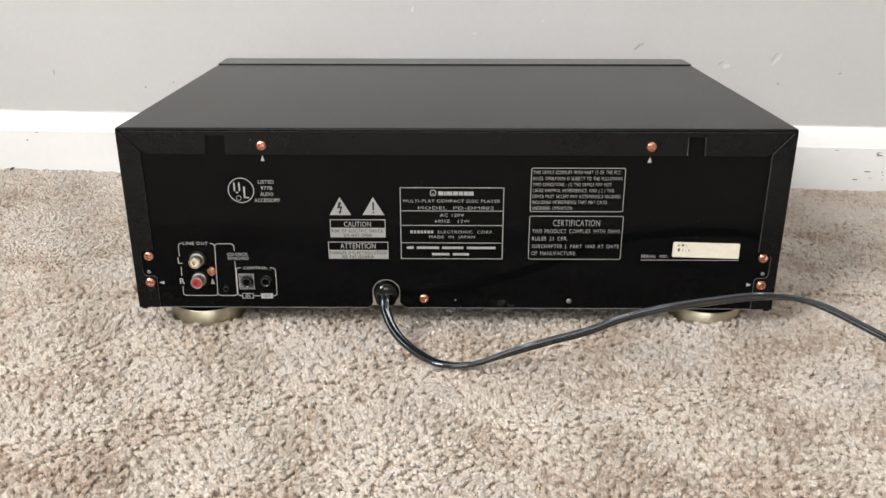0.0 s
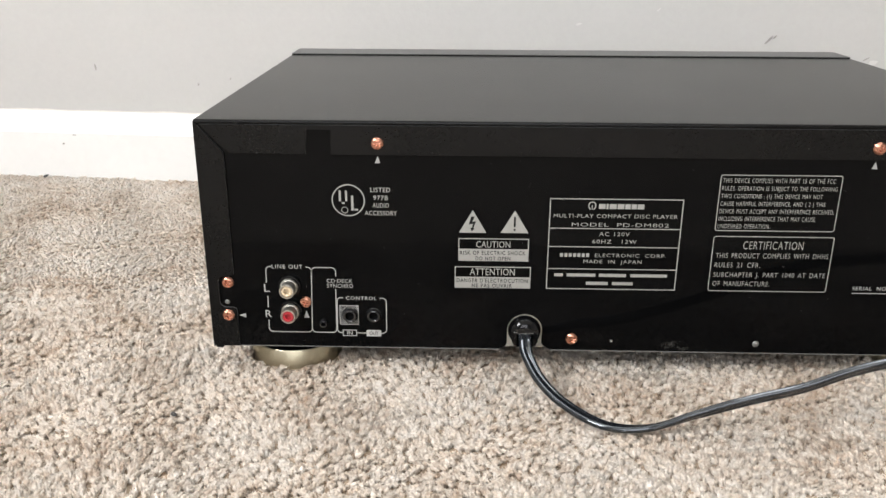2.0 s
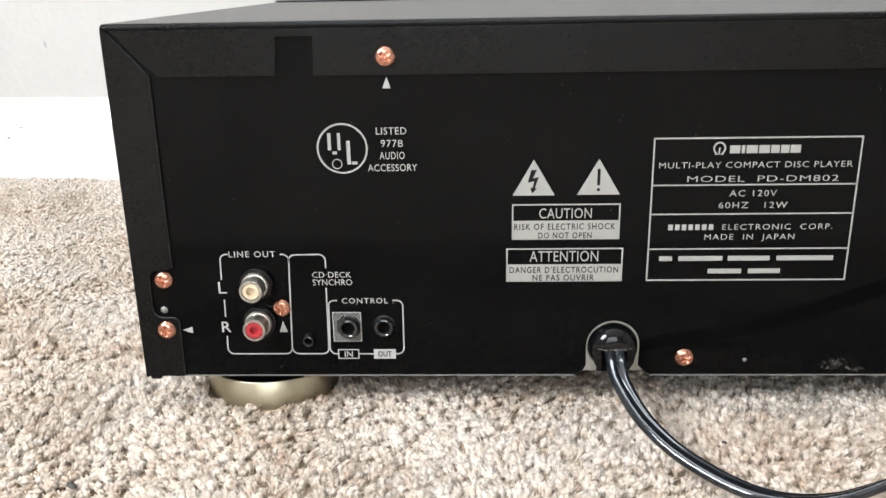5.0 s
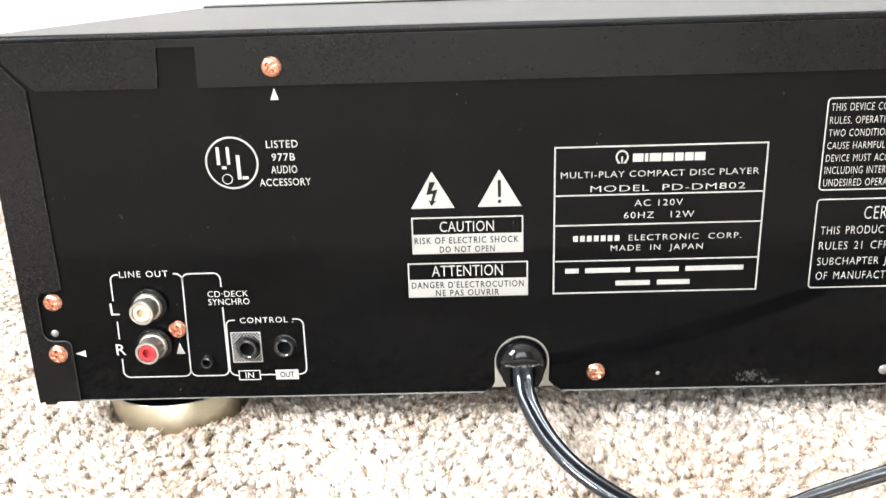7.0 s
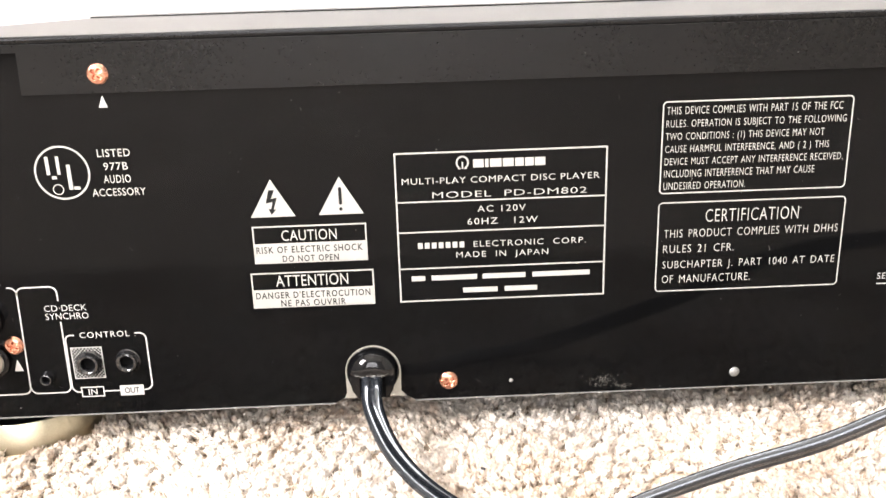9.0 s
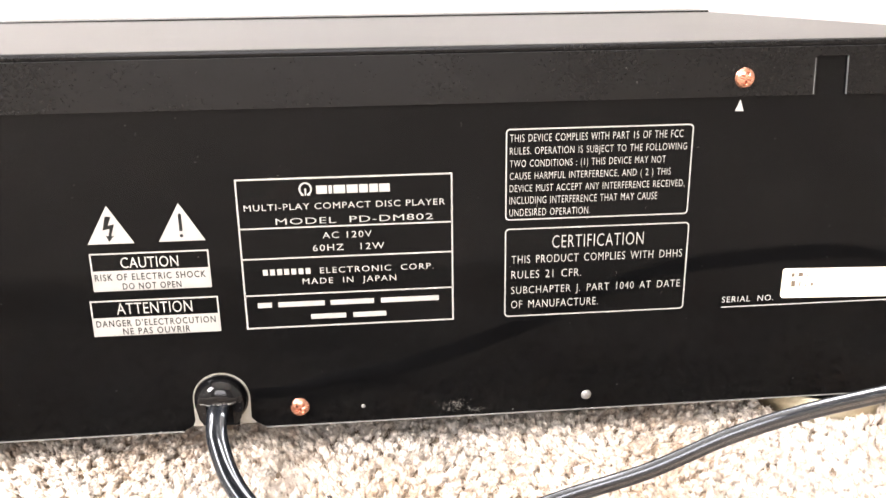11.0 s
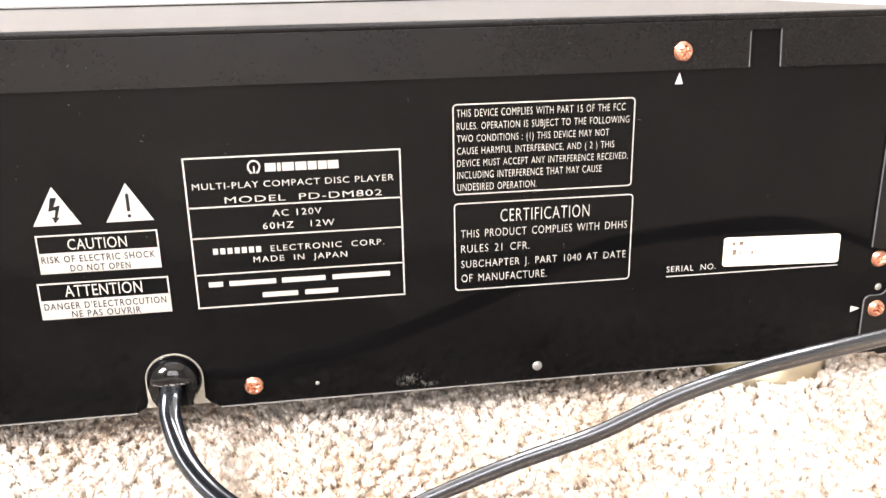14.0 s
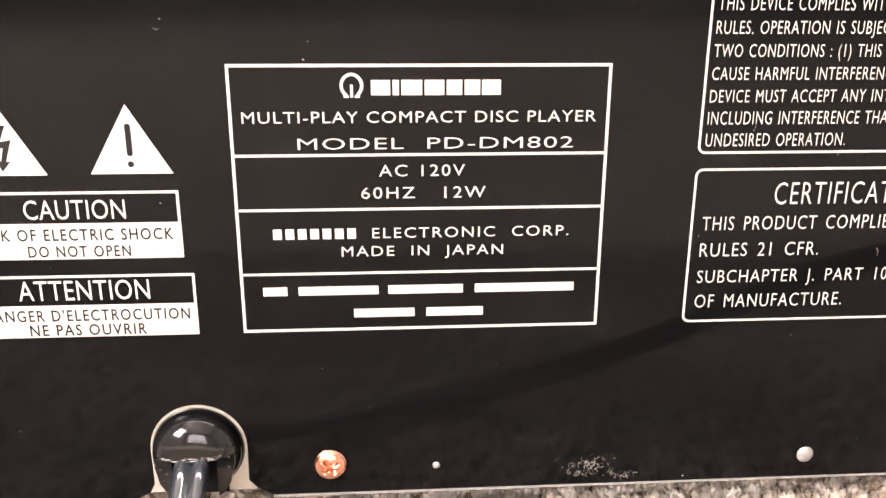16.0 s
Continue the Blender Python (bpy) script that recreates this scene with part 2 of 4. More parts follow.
def lathe(profile, seg=40, axis="y"):
    """Turns a profile of (radius, offset) in millimetres about the y axis (offset towards the viewer) or the z axis."""
    bm = bmesh.new()
    rings = []
    for r, o in profile:
        ring = []
        for i in range(seg):
            a = 2 * math.pi * i / seg
            c, s = r * math.cos(a) / 1000, r * math.sin(a) / 1000
            ring.append(bm.verts.new((c, -o / 1000, s) if axis == "y" else (c, s, o / 1000)))
        rings.append(ring)
    for a, b in zip(rings, rings[1:]):
        for i in range(seg):
            j = (i + 1) % seg
            bm.faces.new((a[i], b[i], b[j], a[j]))
    for ring in (rings[0], rings[-1]):
        bm.faces.new(ring)
    return bm


def plain(bm, name, mat, kind_label="", category="", smooth=False, kind="", m=None):
    ob = part(name, bm, mat, None, kind_label, smooth)
    if m is not None:
        ob.matrix_world = m
    return tagged(ob, kind_label, category, "", kind)


INK_Y = -0.00006      # printed ink stands this far before the panel's face

# ---------------------------------------------------------------- the room
WALL_M = pose(0, WALL_Y, 0, 0, 0, WALL_TURN)
bm = box(-2.6, 2.6, 0.012, 0.16, -0.02, ROOM_H)
wall_north = plain(bm, "wall_north", WALL, "pale grey painted wall with small dents and scuffs", "wall", kind="structure", m=WALL_M)
# skirting: flat board with a sloping, rounded cap
prof = [(0.0119, -0.012), (0.0119, 0.0615), (0.0100, 0.0622), (0.0082, 0.0612), (0.0040, 0.0520), (0.0012, 0.0446), (0.0, 0.0428), (0.0, -0.012)]
bm = bmesh.new()
a = [bm.verts.new((-2.6, y, z)) for y, z in prof]
b = [bm.verts.new((2.6, y, z)) for y, z in prof]
bm.faces.new(a), bm.faces.new(b[::-1])
for i in range(len(prof)):
    j = (i + 1) % len(prof)
    bm.faces.new((a[i], a[j], b[j], b[i]))
baseboard = plain(bm, "baseboard", SKIRT, "white gloss painted skirting board with sloping cap and chips", "baseboard", kind="structure", m=WALL_M)

plain(box(-0.66, 0.58, -0.205, 0.352, -0.0026, -0.0022), "carpet_ground", UNDER, "woven ground of the carpet pile, toned dark for shade", "carpet", kind="structure")
plain(box(ROOM_W - 0.2, ROOM_E + 0.2, ROOM_S - 0.2, 0.75, -0.06, -0.0026), "floor", SHADED_FLOOR, "beige carpet laid over the floor", "floor", kind="structure")
bm = bmesh.new()
for q in ((ROOM_W - 0.2, ROOF_SLOT[0], ROOM_S - 0.2, 0.75), (ROOF_SLOT[1], ROOM_E + 0.2, ROOM_S - 0.2, 0.75), (ROOF_SLOT[0], ROOF_SLOT[1], ROOM_S - 0.2, ROOF_SLOT[2]), (ROOF_SLOT[0], ROOF_SLOT[1], ROOF_SLOT[3], 0.75)):
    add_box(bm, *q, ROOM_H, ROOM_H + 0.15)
plain(bm, "ceiling", CEIL, "white painted ceiling with an added, unseen light opening", "ceiling", kind="structure")
plain(box(ROOM_E, ROOM_E + 0.15, ROOM_S, 0.75, -0.007, ROOM_H), "wall_east", WALL, "pale grey painted wall", "wall", kind="structure")


def pierced_wall(name, length, hole, m):
    """A wall along local x with one opening (x0, x1, z0, z1)."""
    (l0, l1), (x0, x1, z0, z1) = length, hole
    bm = bmesh.new()
    for q in ((l0, x0, -0.007, ROOM_H), (x1, l1, -0.007, ROOM_H), (x0, x1, -0.007, z0), (x0, x1, z1, ROOM_H)):
        add_box(bm, q[0], q[1], 0, 0.15, q[2], q[3])
    plain(bm, name, WALL, "pale grey painted wall with a window opening", "wall", kind="structure", m=m)


def window(name, hole, m):
    x0, x1, z0, z1 = hole
    root = tagged(new(name), "white framed window letting daylight in", "window", "", "structure")
    root.matrix_world = m
    bm = bmesh.new()
    for q in ((x0, x1, z0, z0 + 0.05), (x0, x1, z1 - 0.05, z1), (x0, x0 + 0.05, z0 + 0.05, z1 - 0.05), (x1 - 0.05, x1, z0 + 0.05, z1 - 0.05)):
        add_box(bm, q[0], q[1], 0.09, 0.13, q[2], q[3])
    part("window_frame", bm, SKIRT, root)
    pane = part("pane", box(x0 + 0.05, x1 - 0.05, 0.105, 0.109, z0 + 0.05, z1 - 0.05), GLASS, root)
    pane.visible_shadow = False


WEST = pose(ROOM_W, 0, 0, 0, 0, 90)
pierced_wall("wall_west", (ROOM_S, 0.75), WIN_W, WEST)
window("window_1", WIN_W, WEST)
# Added ceiling opening for the overhead strip lamp.
window("added_roof_opening", (ROOF_SLOT[0], ROOF_SLOT[1], -ROOF_SLOT[3], -ROOF_SLOT[2]), pose(0, 0, ROOM_H, 90, 0, 0))
SOUTH = pose(0, ROOM_S, 0, 0, 0, 180)
pierced_wall("wall_south", (-ROOM_E, -ROOM_W), WIN_S, SOUTH)
window("window_3", WIN_S, SOUTH)

# ---------------------------------------------------------------- the disc player
player = tagged(new("disc_player"), "black compact disc player on beige carpet, its back turned to view", "disc player")
HW, TOP, BOTTOM, DEPTH = 0.2103, 0.1365, 0.0148, 0.2455
FL = -0.0011          # face of the folded flanges, proud of the panel at y = 0

cover = part("top_cover", box(-HW, HW, FL, DEPTH, TOP - 0.0024, TOP, bevel=0.0011, seg=3), COVER, player, "satin black folded steel cover")
for s in (-1, 1):
    part("side_sheet", box(s * HW, s * (HW - 0.0011), FL + 0.0002, DEPTH, BOTTOM - 0.0004, TOP - 0.0010, bevel=0.0003), COVER, cover)
# rear flange of the cover with its two notches and mitred ends
pts = [(-207.1, 134.2), (207.1, 134.2), (198.4, 124.0), (193.2, 119.3)]
pts += [(154.6, 119.4), (153.9, 131.4), (143.7, 131.4), (144.2, 119.5)]
pts += [(-143.4, 119.7), (-143.0, 131.9), (-154.9, 131.9), (-155.8, 119.8), (-193.0, 120.0), (-198.5, 124.7)]
part("rear_flange", prism(pts, FL, -0.0002, True), COVER, cover).data.materials.append(RAW_EDGE)
# Pale strip drawn in for the bright line along the notch's lip.
part("bright_line", add_flat(bmesh.new(), [(143.55, 119.7), (143.8, 119.7), (143.4, 130.8), (143.2, 130.8)], FL - 0.00004), RAW_EDGE, cover, "thin pale strip drawn for the lip's bright line")
for s in (-1, 1):
    q = [(-210.2, 134.1), (-208.6, 134.1), (-196.4, 120.3), (-196.4, 55.6), (-200.3, 54.6)] + arc(-201.7, 51.5, 3.2, 70, 180, 5)
    q += arc(-201.5, 40.6, 3.4, 180, 270, 6) + arc(-198.4, 34.9, 2.3, 90, 0, 5) + [(-196.3, 14.9), (-210.2, 14.9)]
    seam = [(-s * x, z) for x, z in [(-208.9, 134.9), (-196.15, 120.25)] + q[3:-1]]
    # Black strokes laid flat to draw the shaded seams and fold corner.
    part("seam", add_stroke(bmesh.new(), seam, 0.7, y=-0.00016), GAP, cover, "black strip drawn as the shaded gap beside the flange")
    part("corner_gap", add_stroke(bmesh.new(), [(-s * -209.7, 135.5), (-s * -208.0, 133.6)], 0.4, y=FL - 0.00003), GAP, cover, "black stroke drawn as the shaded corner of the fold")
    part("side_flange", prism([(-s * x, z) for x, z in q], FL + 0.0001, -0.0002, True), COVER, cover).data.materials.append(RAW_EDGE)

# the rear panel, notched below round the cord
pts = [(-209.4, 14.9), (-58.0, 15.1), (-55.2, 16.6), (-34.4, 16.6), (-31.8, 15.1), (209.4, 14.7), (209.4, 135.3), (-209.4, 135.3)]
rear_panel = part("rear_panel", prism(pts, 0.0, 0.0011), PANEL, player, "smooth black rear panel printed in white")
for x0, x1 in ((-209, -58.2), (-31.6, 209)):
    part("raw_edge", prism([(x0, 14.55), (x1, 14.55), (x1, 15.0), (x0, 15.0)], -0.0001, 0.0009), RIVET, rear_panel, "thin bare steel edge")
part("base_plate", box(-0.2085, 0.2085, 0.0110, DEPTH, BOTTOM, 0.0165), GAP, player, "dark steel base plate")
fascia = part("front_fascia", box(-0.2103, 0.2103, DEPTH + 0.0020, 0.279, 0.013, TOP + 0.0010, bevel=0.0006, seg=2), FASCIA, player, "dark grey front fascia edge")
# Black strip put in for the dark line of shade behind the cover.
part("fascia_shade", box(-0.2096, 0.2096, DEPTH + 0.0017, DEPTH + 0.0020, 0.02, TOP + 0.0006), GAP, fascia)
part("fascia_gap", box(-0.2085, 0.2085, DEPTH - 0.001, DEPTH + 0.0023, 0.02, TOP - 0.0013), GAP, player)

# feet: champagne drums under a dark recessed neck
for x in (-0.1716, 0.1739):
    for y in (0.0305, 0.235):
        foot = part("foot", lathe([(19, -5.5), (24.8, -5.5), (25.6, -4.9), (25.6, 8.7), (25.3, 9.1), (24.8, 9.1), (24.5, 8.7), (24.5, 6.5)], 64, "z"), GOLD, player, "champagne metallic drum foot", smooth=True)
        foot.location = (x, y, 0)
        neck = part("neck", lathe([(24.45, 7), (24.4, 8.2), (19, 8.2), (19, 14.8), (10, 14.8)], 40, "z"), GAP, foot)
for s in (-1, 1):
    part("corner_tab", box(s * 0.2095, s * 0.2055, 0.0005, 0.006, 0.0128, 0.0150, bevel=0.0006), BLACK, player)


# screws: domed copper heads with a cross recess
def screw_height(r, a):
    dome = 1.55 * math.sqrt(max(0.0, 1 - (r / 3.15) ** 2)) ** 0.8 if r < 3.1 else -0.05
    x, z = abs(r * math.cos(a + 0.5)), abs(r * math.sin(a + 0.5))
    arm = min(x, z)
    if r < 1.95 and arm < 0.52:
        dome -= 1.15 * min(1, (0.52 - arm) / 0.16) * min(1, (1.95 - r) / 0.3)
    return dome


head = bmesh.new()
add_polar(head, 0, 0, [3.15, 3.1, 2.95, 2.7, 2.4, 2.1, 1.95, 1.8, 1.6, 1.35, 1.1, 0.85, 0.6, 0.45, 0.2], screw_height, 64)
screw_me = bpy.data.meshes.new("screw")
for f in head.faces:
    f.smooth = True
head.to_mesh(screw_me)
head.free()
screw_me.materials.append(COPPER)
SCREWS = [(-120.5, 125.3, FL, 10), (121.2, 125.2, FL, 75), (-200.1, 50.9, 0, 33), (-200.8, 32.7, FL, 60), (200.3, 50.9, 0, 5), (201.0, 32.2, FL, 50), (-20.3, 21.4, 0, 25), (-159.9, 40.4, 0, 80)]
for x, z, y, spin in SCREWS:
    ob = mesh_part("screw", screw_me, None, player, "copper plated cross head screw")
    ob.matrix_basis = pose(x / 1000, y, z / 1000, 0, spin, 0)

for x, z, r in ((-201.1, 39.9, 1.3), (201.3, 40.1, 1.3), (75.9, 20.1, 1.75), (0.5, 20.5, 0.75)):
    bm = bmesh.new()
    add_polar(bm, x, z, [r, r * 0.9, r * 0.6, r * 0.3], lambda q, a, r=r: 0.05 + 0.45 * r * math.sqrt(max(0, 1 - (q / (r * 1.01)) ** 2)), 24)
    part("rivet", bm, RIVET, player, "small dull steel rivet", smooth=True)

# line sockets: ringed metal shells with coloured insulators
for z, mat, word in ((49.2, CREAM, "line socket with cream insulator"), (35.2, RED, "line socket with red insulator")):
    sock = part("line_socket", lathe([(4.7, 0), (4.7, 2.6), (4.4, 3.0), (4.0, 3.1), (4.0, 7.9), (3.75, 8.3), (3.05, 8.3), (2.95, 7.6), (2.95, 3)], 44), NICKEL, player, word, smooth=True)
    sock.location = (-0.1679, 0, z / 1000 + 0.0002)
    part("collar", lathe([(6.0, 0), (6.0, 1.3), (5.6, 1.8), (4.9, 1.9)], 44), BLACK, sock, "black plastic collar", smooth=True)
    part("insulator", lathe([(2.95, 5), (2.95, 7.8), (2.7, 8.1), (1.6, 8.1), (1.45, 7.6), (1.45, 5)], 40), mat, sock, smooth=True)
    part("contact", lathe([(1.45, 4), (1.45, 6.6), (0.4, 6.6)], 20), mat, sock)

# jack sockets: black bushes with a dark bore
for name, x, z, r in (("control_jack", -136.9, 33.3, 3.8), ("control_jack", -124.4, 33.6, 3.6), ("synchro_jack", -150.9, 28.7, 2.05)):
    jack = part(name, lathe([(r * 1.12, 0), (r * 1.12, 0.4), (r, 0.9), (r * 0.96, 1.9), (r * 0.88, 2.4), (r * 0.74, 2.55), (r * 0.62, 2.3), (r * 0.52, 1.5), (r * 0.5, -1), (r * 0.2, -1)], 40), JACK, player, "black plastic jack bush", smooth=True)
    jack.location = (x / 1000, 0, z / 1000)
    # Black disc stands for the shade inside the bore.
    part("bore", lathe([(r * 0.5, 0.15), (r * 0.46, 0.2)], 24), GAP, jack)

# unpainted arch round the cord, and the cord grip
pts = [(-55.2, 16.6), (-34.4, 16.6), (-36.2, 18.6)] + arc(-45.2, 26.1, 9.15, 0, 180, 20) + [(-54.3, 18.6)]
part("bare_patch", add_flat(bmesh.new(), pts, -0.00008), STEEL, rear_panel, "unpainted bare steel arch")
GX, GZ = -45.3, 25.9


LEDGE = 0.9           # height of the ledge over the grip's centre


def dome_height(r):
    """Rounded face of the cord grip."""
    return 1.0 + 5.3 * math.sqrt(max(0.0, 1 - (r / 8.36) ** 2.9))


def grip_height(r, a):
    """Base of the cord grip: a thin rim, with a lower shoulder below the ledge."""
    z = r * math.sin(a)
    if r > 8.3 or z >= LEDGE:
        return 0.7
    return min(dome_height(r), 4.4 - 0.12 * (LEDGE - z))


SLOT = 4.2            # half width of the cord's slot
bm = bmesh.new()
rings = []
steps = [8.75, 8.55, 8.35] + [8.3 - 0.1 * i for i in range(24)] + [5.9, 5.0, 4.2]
turn = [radians(360 * i / 144) for i in range(144)]
for k, r in enumerate(steps):
    rings.append([bm.verts.new(((GX + r * math.cos(a)) / 1000, -(0.0 if k == 0 else grip_height(r, a)) / 1000, (GZ + r * math.sin(a)) / 1000)) for a in turn])
for ra, rb in zip(rings, rings[1:]):
    for i in range(144):
        j = (i + 1) % 144
        x, z = (ra[i].co.x + rb[j].co.x) * 500 - GX, (ra[i].co.z + rb[j].co.z) * 500 - GZ
        if not (abs(x) < SLOT + 0.3 and z < LEDGE - 0.1):
            bm.faces.new((ra[i], rb[i], rb[j], ra[j]))
grip = part("cord_grip", bm, BLACK, player, "glossy black domed cord grip with a dusty ledge", smooth=True)
bm = bmesh.new()
rows = []
for i in range(19):
    z = LEDGE + (8.28 - LEDGE) * math.sin(radians(i * 5))
    half = math.sqrt(max(0.0004, 8.3 ** 2 - z * z))
    across = [half * math.sin(radians(-90 + 7.5 * k)) for k in range(25)]
    rows.append([bm.verts.new(((GX + x) / 1000, -dome_height(math.hypot(x, z)) / 1000, (GZ + z) / 1000)) for x in across])
rows.insert(0, [bm.verts.new((v.co.x, v.co.y + 0.0002, v.co.z - 0.0002)) for v in rows[0]])
rows.insert(0, [bm.verts.new((v.co.x, -0.0009, v.co.z)) for v in rows[0]])
for ra, rb in zip(rows, rows[1:]):
    for k in range(24):
        bm.faces.new((ra[k], ra[k + 1], rb[k + 1], rb[k]))
part("front_face", bm, BLACK, grip, "domed front face over the cord slot", smooth=True)
# Black sheet stands for the shade inside the slot.
part("slot", add_flat(bmesh.new(), round_rect(GX - 5.4, GX + 5.4, GZ - 9.2, GZ + LEDGE, 0.0), -0.0009), GAP, grip, "black sheet for the shade in the cord slot")
for s in (-1, 1):
    part("cheek", prism([(GX + s * SLOT, GZ - 7.5), (GX + s * 5.2, GZ - 6.9), (GX + s * 6.6, GZ - 4.6), (GX + s * 7.3, GZ - 1.0), (GX + s * 7.3, GZ + LEDGE), (GX + s * SLOT, GZ + LEDGE)], -0.0048, -0.0007), BLACK, grip)
rng = random.Random(21)
bm = bmesh.new()
for i in range(46):
    x, z = GX + rng.uniform(-5.6, 5.6), GZ + LEDGE + abs(rng.gauss(0, 0.35))
    l, w, a0 = rng.uniform(0.06, 0.45), rng.uniform(0.025, 0.06), radians(rng.gauss(0, 25))
    add_flat(bm, [(x + math.cos(a0) * u - math.sin(a0) * v, z + math.sin(a0) * u + math.cos(a0) * v) for u, v in ((-l, -w), (l, -w), (l, w), (-l, w))], -0.00006 - dome_height(math.hypot(x - GX, z - GZ)) / 1000)
for i in range(20):
    a0, r = radians(rng.uniform(160, 380)), rng.uniform(5.0, 7.2)
    x, z, l = GX + r * math.cos(a0), GZ + r * math.sin(a0), rng.uniform(0.05, 0.2)
    if abs(x - GX) > SLOT and z < GZ + LEDGE:
        add_flat(bm, [(x - l, z - 0.05), (x + l, z - 0.03), (x + l, z + 0.04), (x - l, z + 0.04)], -0.00485)
tagged(part("dust", bm, DUST, grip, "pale dust along the ledge"), kind="stuff")


# ---- printing
def printed(text, x0, x1, z0, z1, mat=None, weight=0.0, spread=1.0, parent=None, y=None, gap=1.0):
    """Built-in lettering, fitted into the given rectangle of the panel (millimetres)."""
    cu = bpy.data.curves.new("lettering", "FONT")
    cu.body, cu.resolution_u, cu.offset, cu.space_character, cu.space_word, cu.fill_mode = text, 3, weight, spread, gap, "FRONT"
    tmp = new("lettering", cu)
    bpy.context.view_layer.update()
    me = bpy.data.meshes.new_from_object(tmp.evaluated_get(bpy.context.evaluated_depsgraph_get()))
    bpy.data.objects.remove(tmp)
    bpy.data.curves.remove(cu)
    co = np.empty(len(me.vertices) * 3)
    me.vertices.foreach_get("co", co)
    co = co.reshape(-1, 3)
    lo = co.min(0)
    hi = co.max(0)
    caps = 0.0 if not any(c in text for c in ",;JQ()") else None
    bottom, top = (lo[1], hi[1]) if caps is not None else (0.0, 0.729)
    out = np.empty_like(co)
    out[:, 0] = (x0 + (co[:, 0] - lo[0]) / (hi[0] - lo[0]) * (x1 - x0)) / 1000
    out[:, 1] = INK_Y * 1.0 if y is None else y
    out[:, 2] = (z0 + (co[:, 1] - bottom) / (top - bottom) * (z1 - z0)) / 1000
    me.vertices.foreach_set("co", out.ravel())
    me.materials.clear()
    me.update()
    return mesh_part("lettering", me, mat or INK, parent or rear_panel)


def ink(name, bm, mat=None, label=""):
    return part(name, bm, mat or INK, rear_panel, label)


def bars(rects, mat=None, y=None):
    for x0, x1, z0, z1 in rects:
        part("printed_bar", add_flat(bmesh.new(), [(x0, z0), (x1, z0), (x1, z1), (x0, z1)], y), mat or INK, rear_panel)


# safety mark: ring with plain strokes, and its lines
bm = add_stroke(bmesh.new(), arc(-135.7, 96.1, 8.05, 0, 352.8, 49), 0.62, True)
add_stroke(bm, arc(-137.6, 91.0, 1.55, 0, 345, 23), 0.32, True)
for x0, x1, z0, z1 in ((-140.4, -139.3, 95.6, 101.2), (-137.2, -136.2, 95.6, 101.2), (-139.0, -137.5, 94.2, 95.2), (-134.3, -133.1, 90.8, 98.6), (-132.8, -130.9, 90.8, 91.8)):
    add_flat(bm, [(x0, z0), (x1, z0), (x1, z1), (x0, z1)])
ink("safety_mark", bm, INK, "round safety mark")
printed("LISTED", -124.5, -114.6, 100.5, 102.9, spread=1.12, weight=0.008)
printed("977B", -123.1, -115.8, 96.4, 98.8, spread=1.12, weight=0.008)
printed("AUDIO", -123.6, -115.4, 92.4, 94.9, spread=1.12, weight=0.008)
printed("ACCESSORY", -127.6, -111.4, 88.4, 90.8, spread=1.08, weight=0.008)

# arrow heads beside the screws
for tri in ([(-120.4, 119.0), (-121.9, 115.3), (-119.2, 115.3)], [(120.9, 118.6), (119.4, 114.9), (122.2, 114.9)], [(-159.8, 35.5), (-161.2, 31.4), (-158.3, 31.4)], [(-195.6, 32.3), (-191.9, 33.5), (-191.9, 31.0)], [(195.3, 32.3), (191.6, 33.5), (191.6, 31.0)]):
    ink("arrow_head", add_flat(bmesh.new(), tri), GREY_INK, "grey printed arrow head")

# line out, deck and control groups
LW = 0.5
bm = add_stroke(bmesh.new(), [(-176.9, 60.0)] + arc(-177.6, 58.0, 2.1, 90, 180, 5) + [(-179.9, 50.9)], LW)
add_stroke(bm, [(-179.6, 43.6), (-179.8, 37.2)], LW)
add_stroke(bm, [(-179.9, 30.0)] + arc(-177.9, 25.3, 2.2, 180, 270, 5) + arc(-159.4, 25.3, 2.2, 270, 360, 5) + arc(-158.3, 57.8, 2.2, 0, 90, 5) + [(-159.0, 60.0)], LW)
ink("group_line", bm, GREY_INK)
bm = add_stroke(bmesh.new(), [(-156.3, 57.0)] + arc(-154.0, 57.6, 2.2, 180, 90, 5) + arc(-145.8, 57.7, 2.2, 90, 0, 5) + [(-143.6, 55.0)], LW)
add_stroke(bm, [(-143.9, 47.9), (-144.2, 25.4)] + arc(-146.4, 25.3, 2.2, 0, -90, 5) + arc(-154.9, 25.3, 2.2, 270, 180, 5), LW)
ink("group_line", bm, GREY_INK)
bm = add_stroke(bmesh.new(), [(-140.4, 43.1)] + arc(-141.7, 41.4, 1.7, 90, 180, 5) + arc(-141.6, 25.2, 2.2, 180, 270, 5) + [(-141.1, 23.0)], LW)
add_stroke(bm, [(-121.2, 43.1)] + arc(-119.8, 41.0, 2.1, 90, 0, 5) + arc(-120.0, 25.2, 2.2, 0, -90, 4) + [(-120.8, 23.0)], LW)
add_stroke(bm, [(-133.6, 23.0), (-128.5, 23.0)], LW)
add_stroke(bm, round_rect(-140.9, -133.8, 21.3, 24.6, 0), 0.4, True)
ink("group_line", bm, GREY_INK)
ink("out_plate", add_flat(bmesh.new(), [(-128.5, 21.1), (-120.7, 21.1), (-120.7, 24.8), (-128.5, 24.8)]), GREY_INK)
printed("OUT", -127.0, -122.2, 21.9, 24.0, DARK_INK, 0.01, y=-0.00011)
printed("IN", -138.8, -135.9, 21.9, 24.0, GREY_INK, 0.01)
printed("LINE OUT", -176.6, -160.6, 59.0, 61.2, GREY_INK, 0.006, 1.2)
